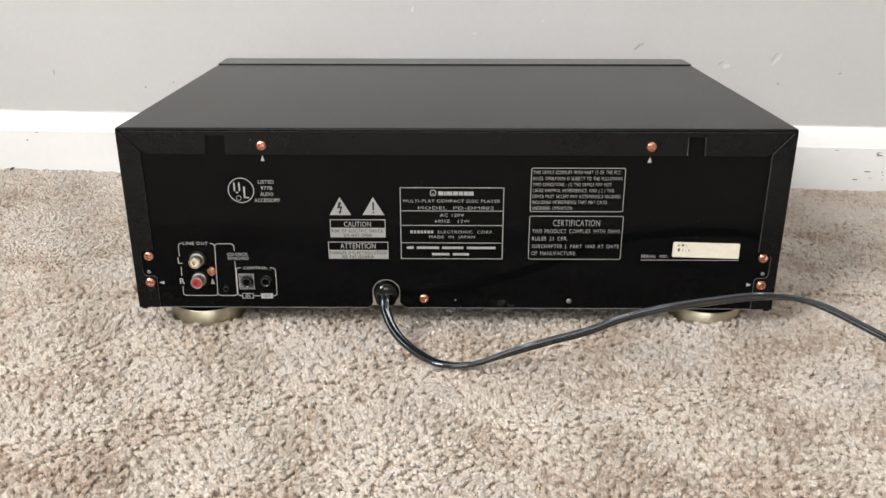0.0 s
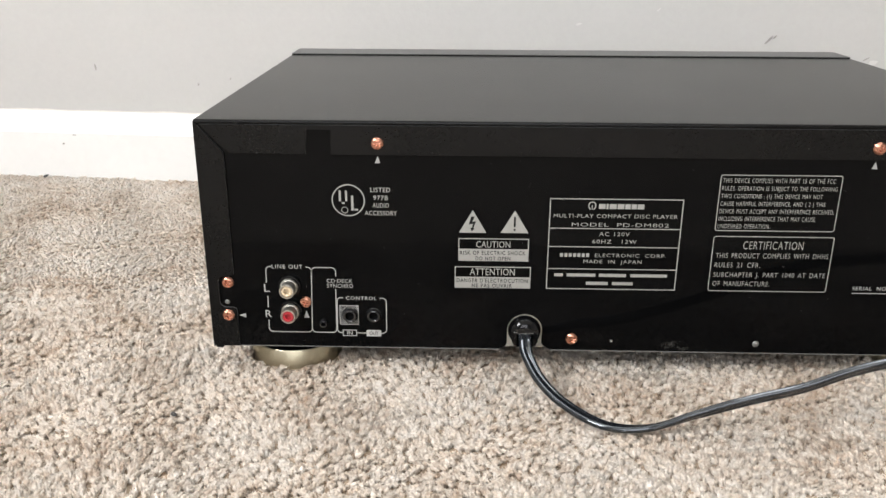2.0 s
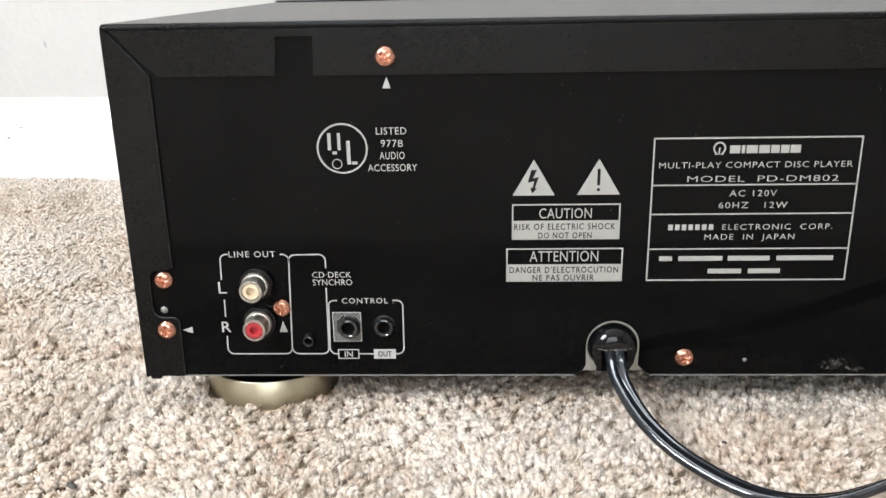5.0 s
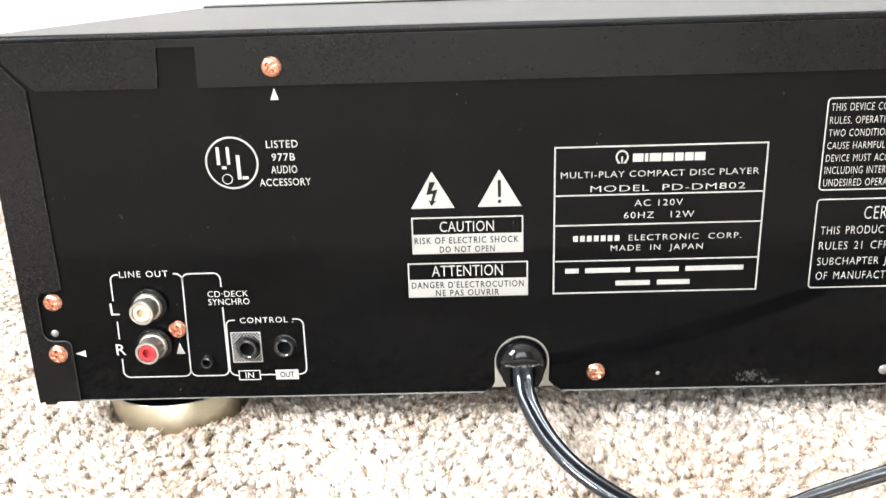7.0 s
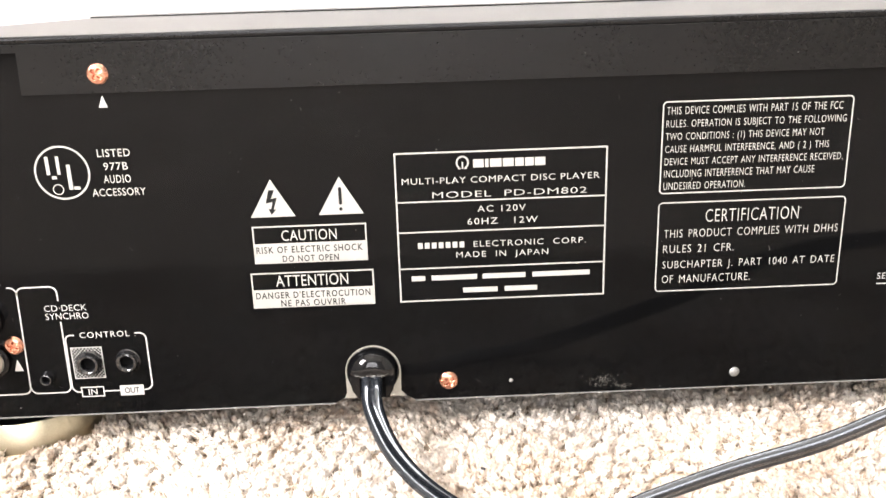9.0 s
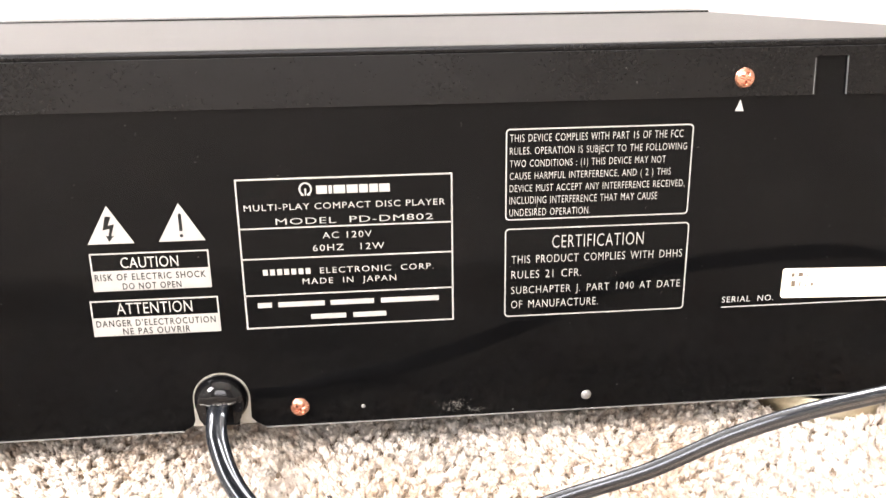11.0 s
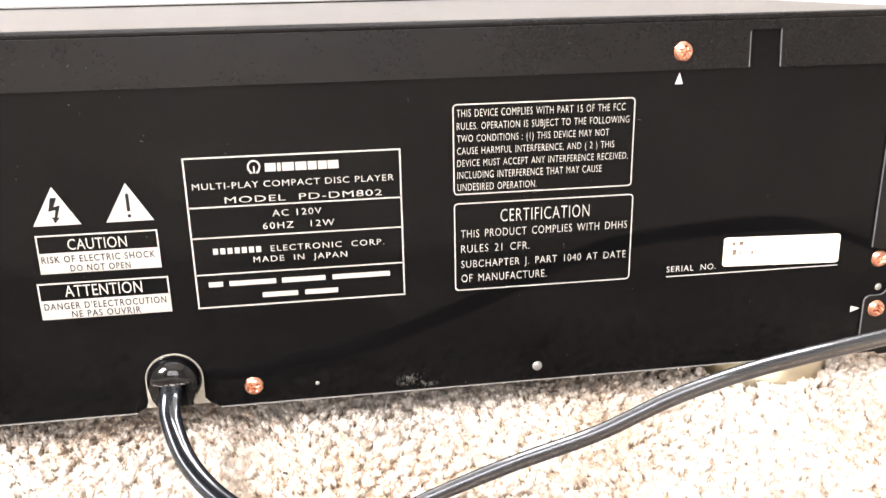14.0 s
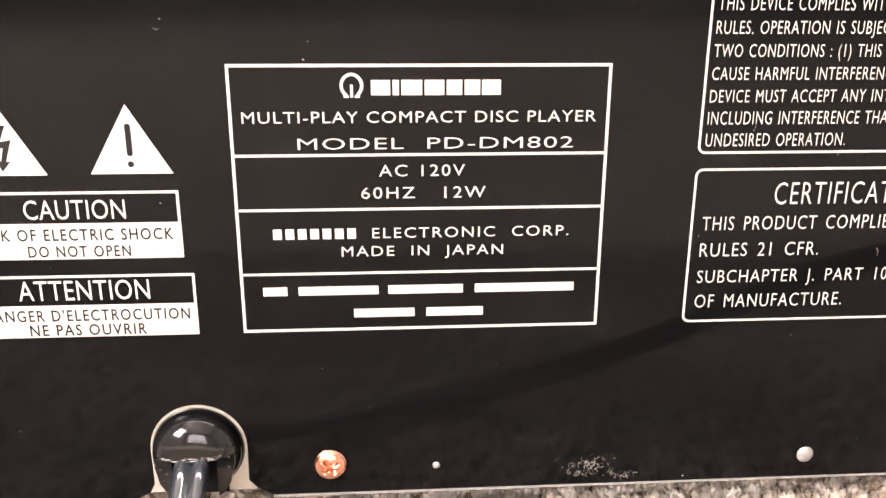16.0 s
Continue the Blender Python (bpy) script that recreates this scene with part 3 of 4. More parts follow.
printed("L", -181.3, -178.4, 45.9, 50.1, GREY_INK)
printed("R", -181.5, -178.2, 31.4, 35.4, GREY_INK, 0.01)
printed("CD·DECK", -148.4, -135.0, 51.5, 53.6, GREY_INK, 0.0, 1.05)
printed("SYNCHRO", -148.4, -134.8, 48.7, 50.9, GREY_INK, 0.0, 1.05)
printed("CONTROL", -138.7, -122.8, 42.0, 44.0, GREY_INK, 0.006, 1.2)
bm = add_stroke(bmesh.new(), round_rect(-142.2, -132.5, 27.9, 38.7, 0), 0.3, True)
for i in range(17):
    for j in range(19):
        x, z = -141.7 + i * 0.545, 28.4 + j * 0.545
        if (i + j) % 2 == 0 and math.hypot(x + 136.9, z - 33.3) > 3.6:
            add_flat(bm, [(x - 0.22, z - 0.22), (x + 0.22, z - 0.22), (x + 0.22, z + 0.22), (x - 0.22, z + 0.22)])
ink("dot_screen", bm, GREY_INK, "square of printed dots")

# warning triangles and plates
bm = add_flat(bmesh.new(), [(-73.4, 91.8), (-80.3, 79.8), (-66.4, 79.8)])
ink("warning_triangle", bm, INK, "white warning triangle with a bolt")
bolt = [(-74.2, 88.4), (-72.4, 88.4), (-73.6, 85.6), (-71.7, 86.0), (-73.0, 82.2), (-72.2, 82.3), (-73.8, 80.5), (-74.6, 82.5), (-73.8, 82.3), (-73.2, 84.6), (-75.3, 84.2)]
ink("bolt_sign", add_flat(bmesh.new(), bolt, -0.00011), DARK_INK)
ink("warning_triangle", add_flat(bmesh.new(), [(-52.3, 91.9), (-59.2, 79.9), (-45.2, 79.9)]), INK, "white warning triangle with an exclamation mark")
bm = add_flat(bmesh.new(), round_rect(-52.75, -51.75, 83.0, 88.6, 0.45), -0.00011)
add_flat(bm, arc(-52.25, 81.6, 0.55, 0, 345, 15), -0.00011)
ink("exclamation_sign", bm, DARK_INK)
for x0, x1, z0, zm, z1, head, a, b in ((-80.4, -44.7, 64.6, 71.2, 76.9, ("CAUTION", -71.4, -54.1, 71.9, 75.4), ("RISK OF ELECTRIC SHOCK", -79.6, -46.2, 68.0, 70.2), ("DO NOT OPEN", -71.6, -53.9, 65.0, 67.1)),
                                       (-82.2, -43.2, 49.7, 55.9, 61.6, ("ATTENTION", -74.4, -51.4, 56.8, 60.6), ("DANGER D'ELECTROCUTION", -81.1, -44.6, 52.8, 55.1), ("NE PAS OUVRIR", -73.3, -52.6, 50.0, 52.2))):
    bm = add_stroke(bmesh.new(), round_rect(x0 + 0.25, x1 - 0.25, z0 + 0.25, z1 - 0.25, 0), 0.5, True)
    ink("plate_border", bm, INK)
    ink("white_plate", add_flat(bmesh.new(), [(x0 + 0.4, z0 + 0.4), (x1 - 0.4, z0 + 0.4), (x1 - 0.4, zm), (x0 + 0.4, zm)]), INK)
    printed(*head, INK, 0.0, 1.05)
    printed(*a, DARK_INK, 0.012, 1.2, y=-0.00011)
    printed(*b, DARK_INK, 0.012, 1.2, y=-0.00011)

# rating plate
bm = add_stroke(bmesh.new(), round_rect(-34.9, 30.7, 50.0, 98.2, 0), 0.55, True)
for z in (82.8, 73.0, 61.0):
    add_stroke(bm, [(-34.9, z), (30.7, z)], 0.5)
ink("plate_border", bm, INK)
bm = add_stroke(bmesh.new(), [(-14.1 + 1.75 * math.cos(radians(a)), 94.8 + 1.9 * math.sin(radians(a))) for a in range(-60, 241, 15)], 0.55)
for q in ((-14.35, -13.85, 92.8, 95.0), (-15.5, -14.6, 92.75, 93.15), (-13.6, -12.7, 92.75, 93.15)):
    add_flat(bm, [(q[0], q[2]), (q[1], q[2]), (q[1], q[3]), (q[0], q[3])])
ink("maker_emblem", bm, INK, "plain round maker's emblem")
bars([(x, x + w, 93.15, 95.75) for x, w in ((-10.8, 3.3), (-7.1, 1.1), (-5.6, 3.6), (-1.6, 3.4), (2.2, 2.7), (5.3, 2.7), (8.3, 3.3))])
printed("MULTI-PLAY COMPACT DISC PLAYER", -33.0, 28.6, 88.4, 90.4, INK, 0.0, 1.12)
printed("MODEL  PD-DM802", -23.7, 24.7, 83.8, 85.8, INK, -0.006, 1.08)
printed("AC 120V", -9.7, 5.5, 78.9, 81.0, INK, 0.0, 1.2)
printed("60HZ   12W", -12.9, 9.3, 74.9, 77.0, INK, 0.0, 1.2)
bars([(x, x + 1.55, 67.55, 69.5) for x in (-28.8, -26.6, -24.4, -22.2, -20.0, -17.8, -15.6)])
printed("ELECTRONIC  CORP.", -11.1, 24.7, 67.55, 69.5, INK, 0.0, 1.2)
printed("MADE  IN  JAPAN", -16.7, 12.7, 64.2, 66.2, INK, 0.0, 1.2)
bars([(-31.2, -26.8, 56.8, 58.5), (-24.8, -10.2, 56.8, 58.5), (-8.4, 5.4, 56.8, 58.5), (7.6, 26.2, 56.8, 58.5)])
bars([(-14.8, -3.6, 52.3, 54.0), (-1.4, 9.2, 52.3, 54.0)])

# compliance notices
ink("plate_border", stroke(round_rect(47.7, 106.5, 82.6, 111.2, 1.2), 0.45, True), INK)
NOTICE = [("THIS DEVICE COMPLIES WITH PART 15 OF THE FCC", 103.4), ("RULES. OPERATION IS SUBJECT TO THE FOLLOWING", 104.9), ("TWO CONDITIONS : (1) THIS DEVICE MAY NOT", 98.3), ("CAUSE HARMFUL INTERFERENCE, AND ( 2 ) THIS", 100.2), ("DEVICE MUST ACCEPT ANY INTERFERENCE RECEIVED,", 105.0), ("INCLUDING INTERFERENCE THAT MAY CAUSE", 96.3), ("UNDESIRED OPERATION.", 74.7)]
for i, (line, right) in enumerate(NOTICE):
    z = 107.3 - i * 3.93
    printed(line, 48.8, right, z, z + 2.35, INK, -0.005, 1.12, gap=1.3)
ink("plate_border", stroke(round_rect(47.7, 107.4, 50.0, 79.5, 1.2), 0.45, True), INK)
printed("CERTIFICATION", 62.8, 92.7, 72.8, 77.0, INK, -0.008, 1.12)
for line, right, z in (("THIS PRODUCT COMPLIES WITH DHHS", 105.9, 68.0), ("RULES 21 CFR.", 72.6, 62.9), ("SUBCHAPTER J. PART 1040 AT DATE", 105.9, 57.7), ("OF MANUFACTURE.", 78.6, 52.7)):
    printed(line, 49.7, right, z, z + 2.65, INK, -0.005, 1.14, gap=1.65)

# serial number line and its foil label
printed("SERIAL  NO.", 120.8, 138.6, 51.2, 53.3, GREY_INK, 0.0, 1.15)
ink("serial_rule", stroke([(120.8, 49.6), (184.3, 49.6)], 0.4), GREY_INK)
serial = part("serial_label", prism([(141.7, 51.9), (183.5, 50.7), (184.2, 51.3), (184.05, 60.5), (183.3, 61.2), (141.6, 62.3), (140.9, 61.7), (140.9, 52.6)], -0.00018, -0.00002), PAPER, rear_panel, "pale foil sticker with faded print")
bm = bmesh.new()
for x0, x1, z0, z1 in ((144.0, 145.1, 59.3, 60.6), (146.4, 148.0, 59.3, 60.7), (149.2, 149.8, 59.2, 59.7), (144.2, 145.6, 55.8, 57.9), (147.0, 147.5, 55.8, 57.4), (149.0, 149.5, 55.8, 56.4), (151.0, 151.9, 55.8, 57.0)):
    add_flat(bm, [(x0, z0), (x1, z0), (x1, z1), (x0, z1)], -0.00024)
part("faded_print", bm, material("faded_brown_ink", (0.10, 0.075, 0.05), 0.6, vary=0.3, big=500), rear_panel)

# dust specks and a scuff near the bottom edge
rng = random.Random(5)
bm = bmesh.new()
for i in range(120):
    x, z = rng.uniform(-195, 205), rng.choice((rng.uniform(16, 60), rng.uniform(16, 118), rng.uniform(16, 118), rng.uniform(16, 118), rng.uniform(120, 136)))
    r = rng.uniform(0.05, 0.14) * (1.6 if rng.random() < 0.1 else 1)
    y = INK_Y * 2.6 if z < 119 else FL - 0.00008
    a0 = rng.uniform(0, 180)
    e = rng.uniform(0.4, 1)
    add_flat(bm, [(x + r * math.cos(radians(a0 + k * 60)) * (1 if k % 3 else 1.5), z + r * e * math.sin(radians(a0 + k * 60))) for k in range(6)], y)
for i in range(14):
    x, z, r, a0 = rng.uniform(-190, 200), rng.uniform(17, 116), rng.uniform(0.4, 1.1), rng.uniform(0, 360)
    add_stroke(bm, arc(x, z, r, a0, a0 + rng.uniform(40, 120), 5), 0.05, y=INK_Y * 2.6)
tagged(part("dust_specks", bm, DUST, rear_panel), kind="stuff")
bm = bmesh.new()
for i in range(95):
    x, z = (rng.gauss(31.5, 2.4), rng.gauss(19.0, 1.05)) if i < 72 else (rng.gauss(38.5, 1.6), rng.gauss(16.9, 0.5))
    if z > 15.9:
        r, a0 = rng.uniform(0.15, 0.75), rng.uniform(0, 360)
        add_stroke(bm, arc(x, z, r, a0, a0 + rng.uniform(40, 170), 5), rng.uniform(0.05, 0.11), y=INK_Y * 2 - 0.0000004 * i)
tagged(part("scuff_mark", bm, material("grey_scuff", (0.085, 0.08, 0.07), 0.7, vary=0.3, big=400), rear_panel), kind="stuff")

# ---- mains cord: two vinyl conductors joined by a thin web
CORD = [(-45.4, 3, 25.4), (-45.4, -6.0, 25.4), (-44.7, -15.5, 20.0), (-38.4, -29.5, 12.4), (-27.1, -42.6, 6.6), (-10.2, -56.1, 3.9), (9.4, -59.2, 4.8), (30.7, -57.3, 11.1), (54.2, -57.0, 18.9), (77.7, -58.5, 26.8), (99.1, -59.0, 36.1), (119.0, -59.2, 42.0), (137.8, -58.5, 45.2)]
CORD += [(155.5, -57.1, 47.2), (171.9, -55.7, 48.7), (187.0, -55.3, 49.0), (201.0, -56.6, 48.0), (213.9, -59.3, 45.1), (225.9, -63.4, 40.5), (237.4, -67.9, 35.5), (248.5, -72.7, 30.6), (270.0, -80.5, 19.9), (295.0, -88.5, 9.5), (330, -98, 4.6), (390, -108, 3.8), (480, -112, 3.8), (640, -90, 3.8)]


def glide(c, n=9):
    p = [Vector(q) / 1000 for q in c]
    p = [2 * p[0] - p[1]] + p + [2 * p[-1] - p[-2]]
    out = []
    for i in range(1, len(p) - 2):
        a, b, c2, d = p[i - 1 : i + 3]
        for k in range(n):
            u = k / n
            out.append(0.5 * (2 * b + (c2 - a) * u + (2 * a - 5 * b + 4 * c2 - d) * u * u + (3 * b - a - 3 * c2 + d) * u**3))
    return out + [p[-2]]


line = glide(CORD)
cord = tagged(new("power_cord"), "glossy black two-core cord", "power cord")
cord.parent = player
CORE, APART, GROOVE, GLINT_FLAT = 0.00170, 0.00155, 0.00140, -3.5


def cord_frames():
    """Along the cord: the place, the way from core to core and the upward way across it."""
    out = []
    for i, p in enumerate(line):
        t = (line[min(i + 1, len(line) - 1)] - line[max(i - 1, 0)]).normalized()
        f = min(1.0, max(0.0, (i / len(line) - 0.16) / 0.14))
        g = min(1.0, max(0.0, (i / len(line) - 0.53) / 0.14))
        tilt = -radians(60) * (f * f * (3 - 2 * f) - g * g * (3 - 2 * g))
        # side by side at the grip, one over the other along the rise, flat again on the floor
        side = Vector((t.y, -t.x, 0)).normalized() * math.cos(tilt) - Vector((0, 0, math.sin(tilt)))
        side = (side - t * side.dot(t)).normalized()
        out.append((p, side, t.cross(side), -tilt / radians(60)))
    return out


def core_outline(s, groove, ridge):
    """Half of the twin cord: a round core with a groove along the middle; one core has a flat added along its outer
    edge to shape the overhead highlight, behind which it falls off steeply where ridge is 1.
    """
    turn = [radians(-125 + 12.5 * k) for k in range(21)]
    arc_pts = [(APART + CORE * math.cos(a), CORE * math.sin(a)) for a in turn]
    if s > 0:
        p0, p1 = [(APART + CORE * math.cos(radians(a)), CORE * math.sin(radians(a))) for a in (GLINT_FLAT - 10.5, GLINT_FLAT + 10.5)]
        flat = [(p0[0] + (p1[0] - p0[0]) * k, p0[1] + (p1[1] - p0[1]) * k) for k in (0.0, 0.08, 0.5, 0.92, 1.0)]
        before = [q for q, a in zip(arc_pts, turn) if a < radians(GLINT_FLAT - 12)]
        after = [q for q, a in zip(arc_pts, turn) if a > radians(GLINT_FLAT + 12)]
        n = len(before)
        for k, (u, v) in enumerate(before):
            w = (k + 1) / (n + 1)
            cut = (p0[0] * w * (2 - w), -groove + (p0[1] + groove) * w ** 3)
            before[k] = (u + (cut[0] - u) * ridge, v + (cut[1] - v) * ridge)
        arc_pts = before + flat + after
    return [(s * u, v) for u, v in [(0.0, -groove)] + arc_pts + [(0.0, groove)]]


def conductor(s):
    bm = bmesh.new()
    last = None
    for i, (p, side, up, ridge) in enumerate(cord_frames()):
        open_end = max(0.0, 1 - i / 22)     # the cores part a little at the grip
        shape = core_outline(s, GROOVE - 0.0009 * open_end, ridge)
        ring = [bm.verts.new(p + side * (u + s * 0.00022 * open_end * (abs(u) > 1e-6)) + up * v) for u, v in shape]
        if last:
            for k in range(len(ring)):
                j = (k + 1) % len(ring)
                bm.faces.new((last[k], last[j], ring[j], ring[k]))
        else:
            bm.faces.new(ring)
        last = ring
    bm.faces.new(last)
    return bm


for s in (-1, 1):
    part("conductor", conductor(s), RUBBER, cord, smooth=True)

# ---------------------------------------------------------------- marks on wall and skirting
def add_blot(bm, x, z, l, w, a, y0, y1):
    """An uneven oval mark, l long and w wide (millimetres), turned by a degrees."""
    c, s = math.cos(radians(a)), math.sin(radians(a))
    pts = []
    for k in range(14):
        q = k * math.pi / 7
        u, v = l / 2 * math.cos(q) * (1 + 0.18 * math.sin(3 * q + x)), w / 2 * math.sin(q) * (1 + 0.2 * math.cos(2 * q + z))
        pts.append((x + c * u - s * v, z + s * u + c * v))
    add_prism(bm, pts, y0, y1)


bm = bmesh.new()
for q in ((320.5, 128, 13, 2.4, 55), (-43, 173, 6, 2.4, 75), (88, 163, 4, 1, 40), (20, 150, 5, 2, 10), (272, 121, 7, 4, 20)):
    add_blot(bm, *q, 0.0116, 0.0124)
part("scuff", bm, material("wall_filler", (0.46, 0.45, 0.43), 0.7, vary=0.05), wall_north, "pale filler dents and scratches")
bm = bmesh.new()
for q in ((317.2, 130.8, 10, 0.9, 55), (324.2, 104.2, 2.0, 2.6, 80), (-431.5, 104.5, 1.4, 5.5, 10), (-331.6, 90.2, 1.6, 2.2, 0), (183, 138.7, 9, 2.0, 50), (188, 141.5, 4, 1.0, 50), (266, 124, 6, 1.0, 30), (382.6, 115.3, 3, 1.4, 20), (-300, 96, 2.0, 0.9, 60)):
    add_blot(bm, *q, 0.0115, 0.0124)
part("grey_mark", bm, material("grey_scuff_on_paint", (0.25, 0.24, 0.225), 0.8, vary=0.15, big=300), wall_north, "grey scuffs on the paint")
# uneven painted joint between skirting and wall
bm = bmesh.new()
rng = random.Random(8)
low, high, x = [], [], -1.2
while x < 1.2:
    low.append(bm.verts.new((x, 0.0114, 0.0612)))
    high.append(bm.verts.new((x, 0.0114, 0.0633 + 0.0011 * noise.noise((x * 23, 0, 0)) + 0.0006 * noise.noise((x * 90, 3, 0)))))
    x += 0.006
for i in range(len(low) - 1):
    bm.faces.new((low[i], low[i + 1], high[i + 1], high[i]))
part("paint_joint", bm, material("old_joint_paint", (0.52, 0.495, 0.455), 0.6, vary=0.12, big=60), wall_north, "uneven painted joint over the skirting")
bm = bmesh.new()
for x, z, l, w in ((388, 40.5, 4, 0.7), (429, 39, 5, 0.8), (430, 36, 6, 1.8), (421, 19, 6, 1.6), (410, 10.5, 5, 1.4), (437, 16, 1, 1.6), (437, 11, 1, 1.4), (425, 12.5, 4, 0.5), (-456, 41, 4, 0.9), (-468, 32.3, 2.0, 2.0), (435.5, 19, 1.0, 1.6), (428, 37.4, 3, 1.6)):
    pts = [(x + l / 2 * math.cos(q) * (1 + 0.3 * math.sin(3 * q + x)), z + w / 2 * math.sin(q) * (1 + 0.3 * math.cos(2 * q))) for q in [k * math.pi / 6 for k in range(12)]]
    add_prism(bm, pts, -0.0003, 0.0004)
part("paint_chip", bm, material("bared_wood", (0.16, 0.14, 0.12), 0.8, vary=0.3, big=300), baseboard, "dark chips in the white paint")

# ---------------------------------------------------------------- crumbs on the carpet
def crumb(x, y, z, size, mat, label):
    bm = bmesh.new()
    bmesh.ops.create_icosphere(bm, subdivisions=2, radius=1)
    for v in bm.verts:
        v.co = v.co * (1 + 0.35 * noise.noise(v.co * 2.1 + Vector((x * 40, y * 40, 0))))
        v.co = Vector((v.co.x * size, v.co.y * size * 0.55, v.co.z * size * 0.4))
    ob = plain(bm, "crumb", mat, label, "crumb", smooth=True)
    ob.location, ob.rotation_euler = (x, y, z), (0.3, 0.2, x * 30)


DARKBIT = material("dark_crumb", (0.03, 0.028, 0.026), 0.7, vary=0.3, big=400)
crumb(-0.2175, -0.049, 0.0016, 0.0019, DARKBIT, "tiny dark crumb lying on the carpet")
crumb(-0.486, 0.384, 0.0014, 0.0030, DARKBIT, "tiny dark splinter beside the skirting")
crumb(-0.011, -0.022, 0.0010, 0.0010, DARKBIT, "tiny dark crumb beside the cord")

# ---------------------------------------------------------------- carpet pile
def tuft_shapes(strands, seg, hairs, count=18):
    """Unit tufts: a few blunt yarn ends that splay from one root, with loose fibres, about 1.2 wide and 1 high."""
    r = np.random.RandomState(11)
    out = []
    for _ in range(count):
        v = []
        first = r.uniform(0, 6.28)
        for q in range(strands):
            way = first + q * 6.28 / strands + r.uniform(-0.5, 0.5)
            root, splay, tall = r.uniform(0.12, 0.27), r.uniform(0.0, 0.13), r.uniform(0.78, 1.08)
            ux, uy = np.cos(way), np.sin(way)
            for h, rad in ((0.0, 0.21), (0.70, 0.25)):
                for k in range(seg):
                    a = 2 * np.pi * k / seg + h * 1.2 + way
                    w = rad * r.uniform(0.7, 1.3)
                    d = root + splay * h * h
                    v.append((ux * d + w * np.cos(a), uy * d + w * np.sin(a), tall * h + r.uniform(-0.09, 0.09) * h))
            d = root + splay * 0.92
            v.append((ux * d, uy * d, tall * 0.97))
            for i in range(hairs):
                a = 6.28 * (i + r.uniform(0, 1)) / hairs
                low = tall * r.uniform(0.35, 0.8)
                bx, by = ux * d + 0.2 * np.cos(a), uy * d + 0.2 * np.sin(a)
                reach = r.uniform(0.10, 0.23)
                for k in range(3):
                    e = a + 2.09 * k
                    v.append((bx + 0.09 * np.cos(e), by + 0.09 * np.sin(e), low + 0.1 * (k == 0)))
                v.append((bx + reach * np.cos(a), by + reach * np.sin(a), tall + r.uniform(-0.20, 0.08)))
        out.append(v)
    one = []
    for k in range(seg):
        a, b = k, (k + 1) % seg
        one += [(a, b, b + seg), (a, b + seg, a + seg), (a + seg, b + seg, 2 * seg)]
    for i in range(hairs):
        o = 2 * seg + 1 + 4 * i
        one += [(o, o + 1, o + 3), (o + 1, o + 2, o + 3), (o + 2, o, o + 3)]
    one = np.array(one)
    return np.array(out), np.concatenate([one + q * (2 * seg + 1 + 4 * hairs) for q in range(strands)])


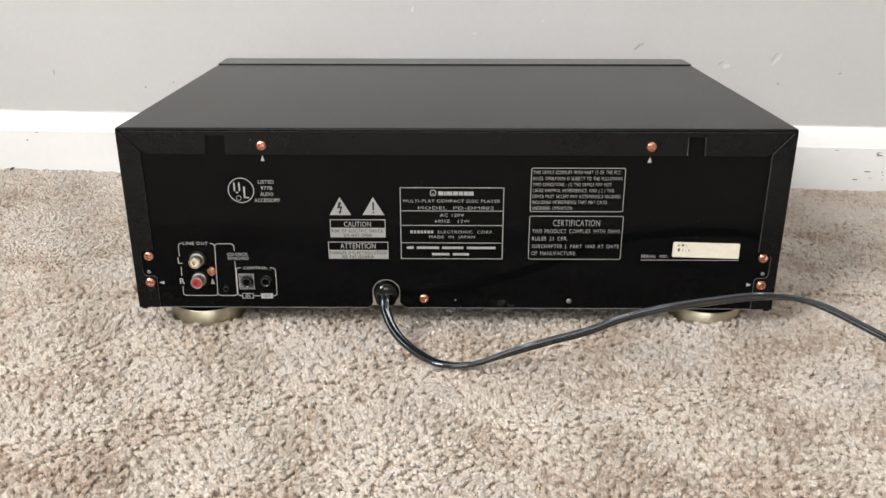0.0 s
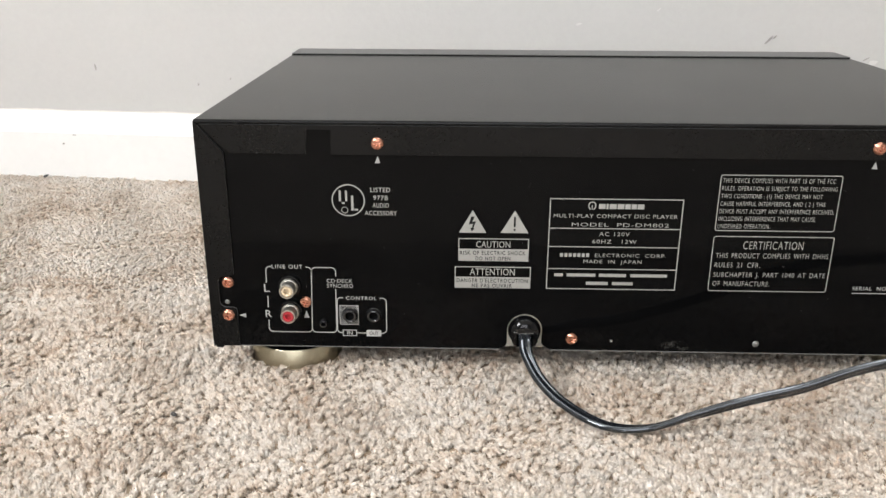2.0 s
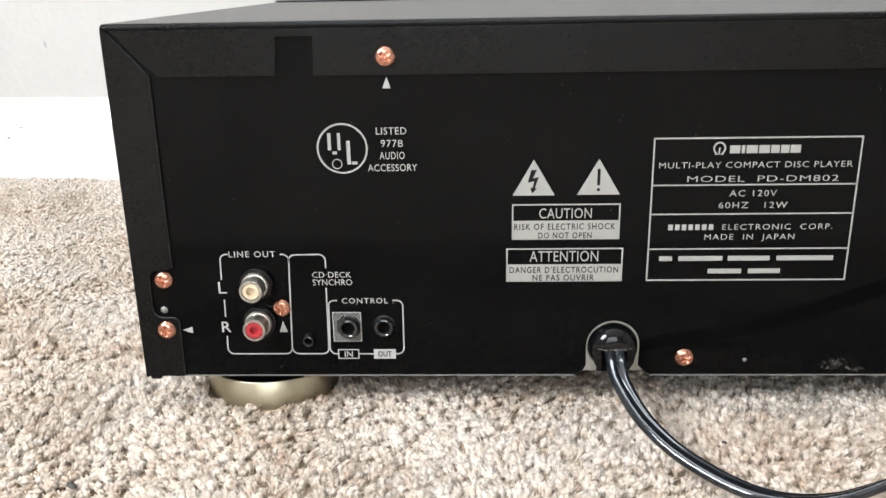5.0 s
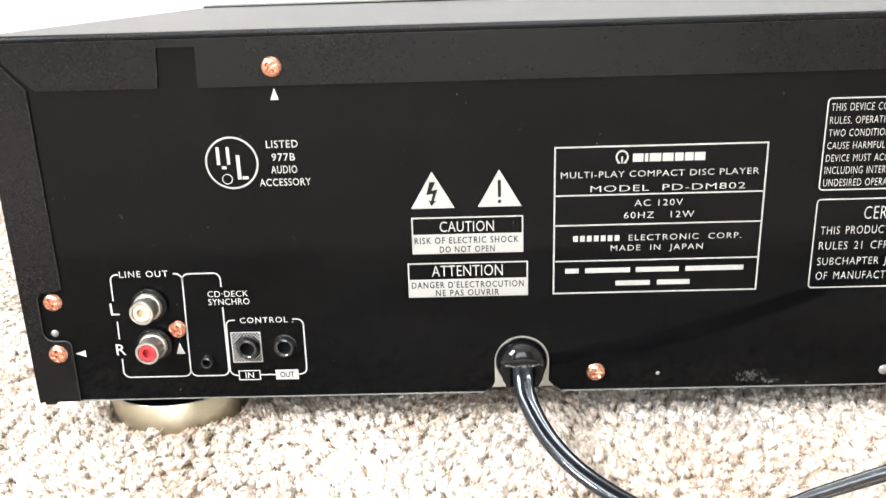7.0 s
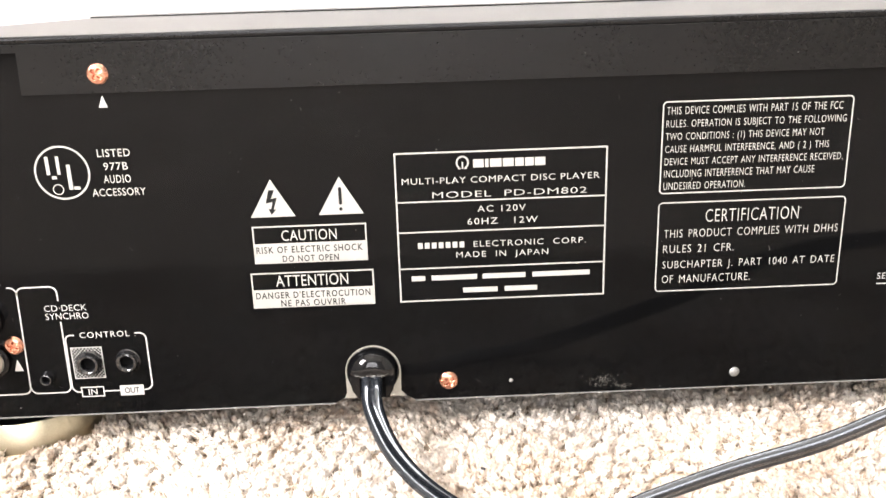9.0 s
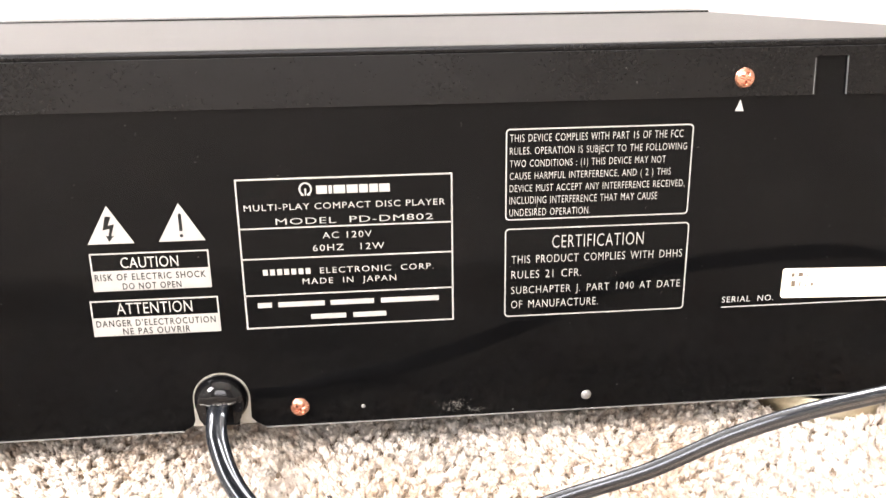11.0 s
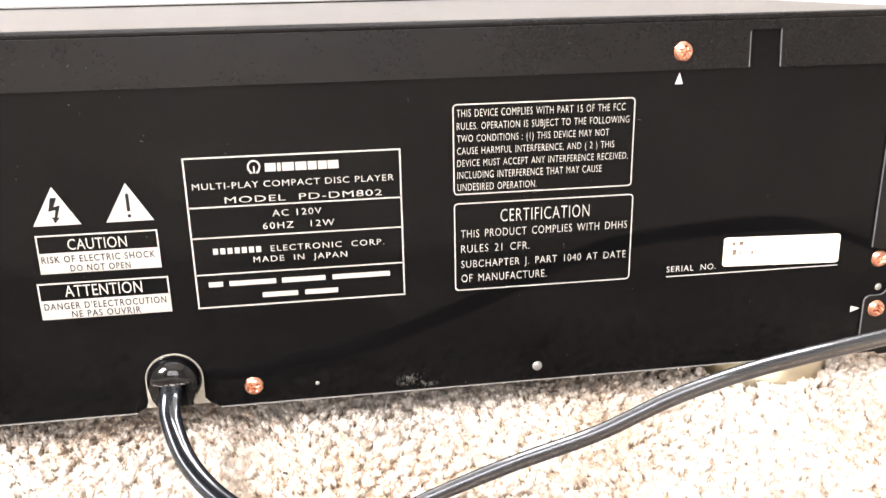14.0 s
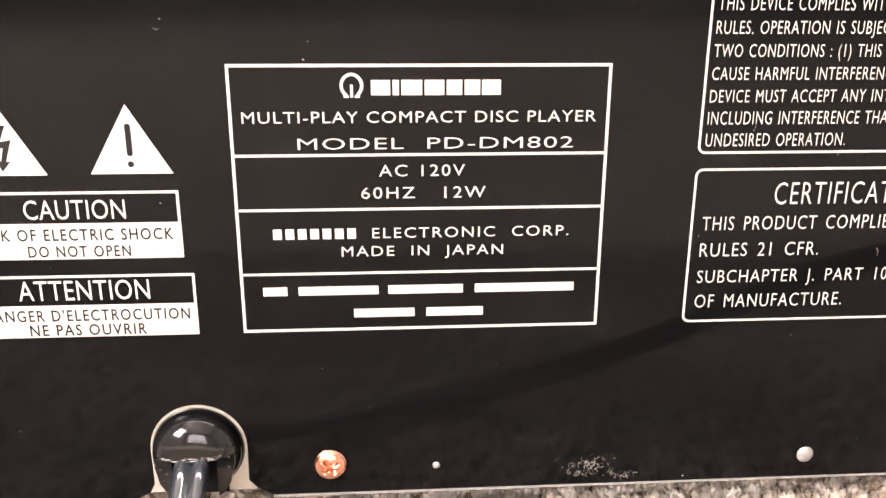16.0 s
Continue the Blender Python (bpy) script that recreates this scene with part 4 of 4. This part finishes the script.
def lay_pile(name, x0, x1, y0, y1, step, keep, seed, label, strands=4, seg=4, hairs=0, full=1.0, relief=1.0):
    r = np.random.RandomState(seed)
    shapes, faces = tuft_shapes(strands, seg, hairs)
    nx, ny = int((x1 - x0) / step), int((y1 - y0) / step)
    gx, gy = np.meshgrid(np.arange(nx), np.arange(ny))
    px = x0 + (gx + 0.5 * (gy % 2)).ravel() * step + r.uniform(-0.36, 0.36, nx * ny) * step
    py = y0 + gy.ravel() * step + r.uniform(-0.36, 0.36, nx * ny) * step
    ok = keep(px, py)
    px, py = px[ok], py[ok]
    n = len(px)
    size = step * full * r.uniform(0.95, 1.45, n)
    # clumps: the pile leans together and stands higher or lower in patches
    wave = np.sin(px * 95 + 2 * np.sin(py * 61)) * np.sin(py * 83 + 2 * np.sin(px * 47))
    high = 1.0 + 0.08 * wave + r.uniform(-0.26, 0.2, n)
    ang = r.uniform(0, 2 * np.pi, n)
    lx, ly = 0.30 * np.sin(px * 70 + py * 31) + r.uniform(-0.22, 0.22, n), 0.30 * np.cos(py * 64 - px * 27) + r.uniform(-0.22, 0.22, n)
    v = shapes[r.randint(0, len(shapes), n)]
    c, s = np.cos(ang)[:, None], np.sin(ang)[:, None]
    z = v[..., 2] * high[:, None]
    x = (v[..., 0] * c - v[..., 1] * s + lx[:, None] * z) * size[:, None] + px[:, None]
    y = (v[..., 0] * s + v[..., 1] * c + ly[:, None] * z) * size[:, None] + py[:, None]
    z = -0.0018 - 0.0016 * relief + z * relief * (size[:, None] * 0.35 + 0.0034)
    # the pile crowds up round the feet
    for fx, fy, rise in FEET:
        z = z + rise * np.exp(-np.square((np.hypot(px - fx, py - fy) - 0.027) / 0.007))[:, None]
    co = np.stack([x, y, z], -1).reshape(-1, 3)
    m = v.shape[1]
    idx = (faces[None] + (np.arange(n) * m)[:, None, None]).reshape(-1, 3)
    me = bpy.data.meshes.new(name)
    me.vertices.add(len(co))
    me.vertices.foreach_set("co", co.ravel())
    me.loops.add(idx.size)
    me.loops.foreach_set("vertex_index", idx.ravel().astype(np.int32))
    me.polygons.add(len(idx))
    me.polygons.foreach_set("loop_start", np.arange(0, idx.size, 3, dtype=np.int32))
    me.polygons.foreach_set("use_smooth", np.ones(len(idx), bool))
    me.update(calc_edges=True)
    me.materials.append(CARPET)
    return tagged(new(name, me), label, "carpet", "", "stuff")


def board_line(x):
    return WALL_Y - 0.001 + math.tan(radians(WALL_TURN)) * x


FEET = ((-0.1716, 0.0305, 0.0), (0.1739, 0.0305, 0.0026))


def near_keep(x, y):
    under = (np.abs(x) < 0.20) & (y > 0.10)
    ok = ~under
    for fx, fy, _ in FEET:
        ok &= np.hypot(x - fx, y - fy) > 0.0262
    return ok


PILE = "beige twisted carpet pile with cream and tan tufts"
lay_pile("carpet_pile", -0.36, 0.37, -0.205, 0.06, 0.0041, near_keep, 3, PILE, 5, 4, 5, 1.04, 0.84)
lay_pile("carpet_pile", -0.36, 0.37, 0.06, 0.11, 0.0041, near_keep, 4, PILE, 5, 4, 4, 1.04, 0.84)
lay_pile("carpet_pile", -0.66, 0.58, 0.11, 0.42, 0.0041, lambda x, y: (np.abs(x) > 0.19) & (y < board_line(x)), 5, PILE, 3, 3, 2, 1.32, 0.5)
lay_pile("carpet_pile", -0.60, -0.36, -0.205, 0.11, 0.0041, lambda x, y: x < 9, 6, PILE, 5, 3, 3, 1.12, 0.66)
lay_pile("carpet_pile", 0.37, 0.56, -0.205, 0.11, 0.0041, lambda x, y: x < 9, 7, PILE, 5, 3, 3, 1.12, 0.66)
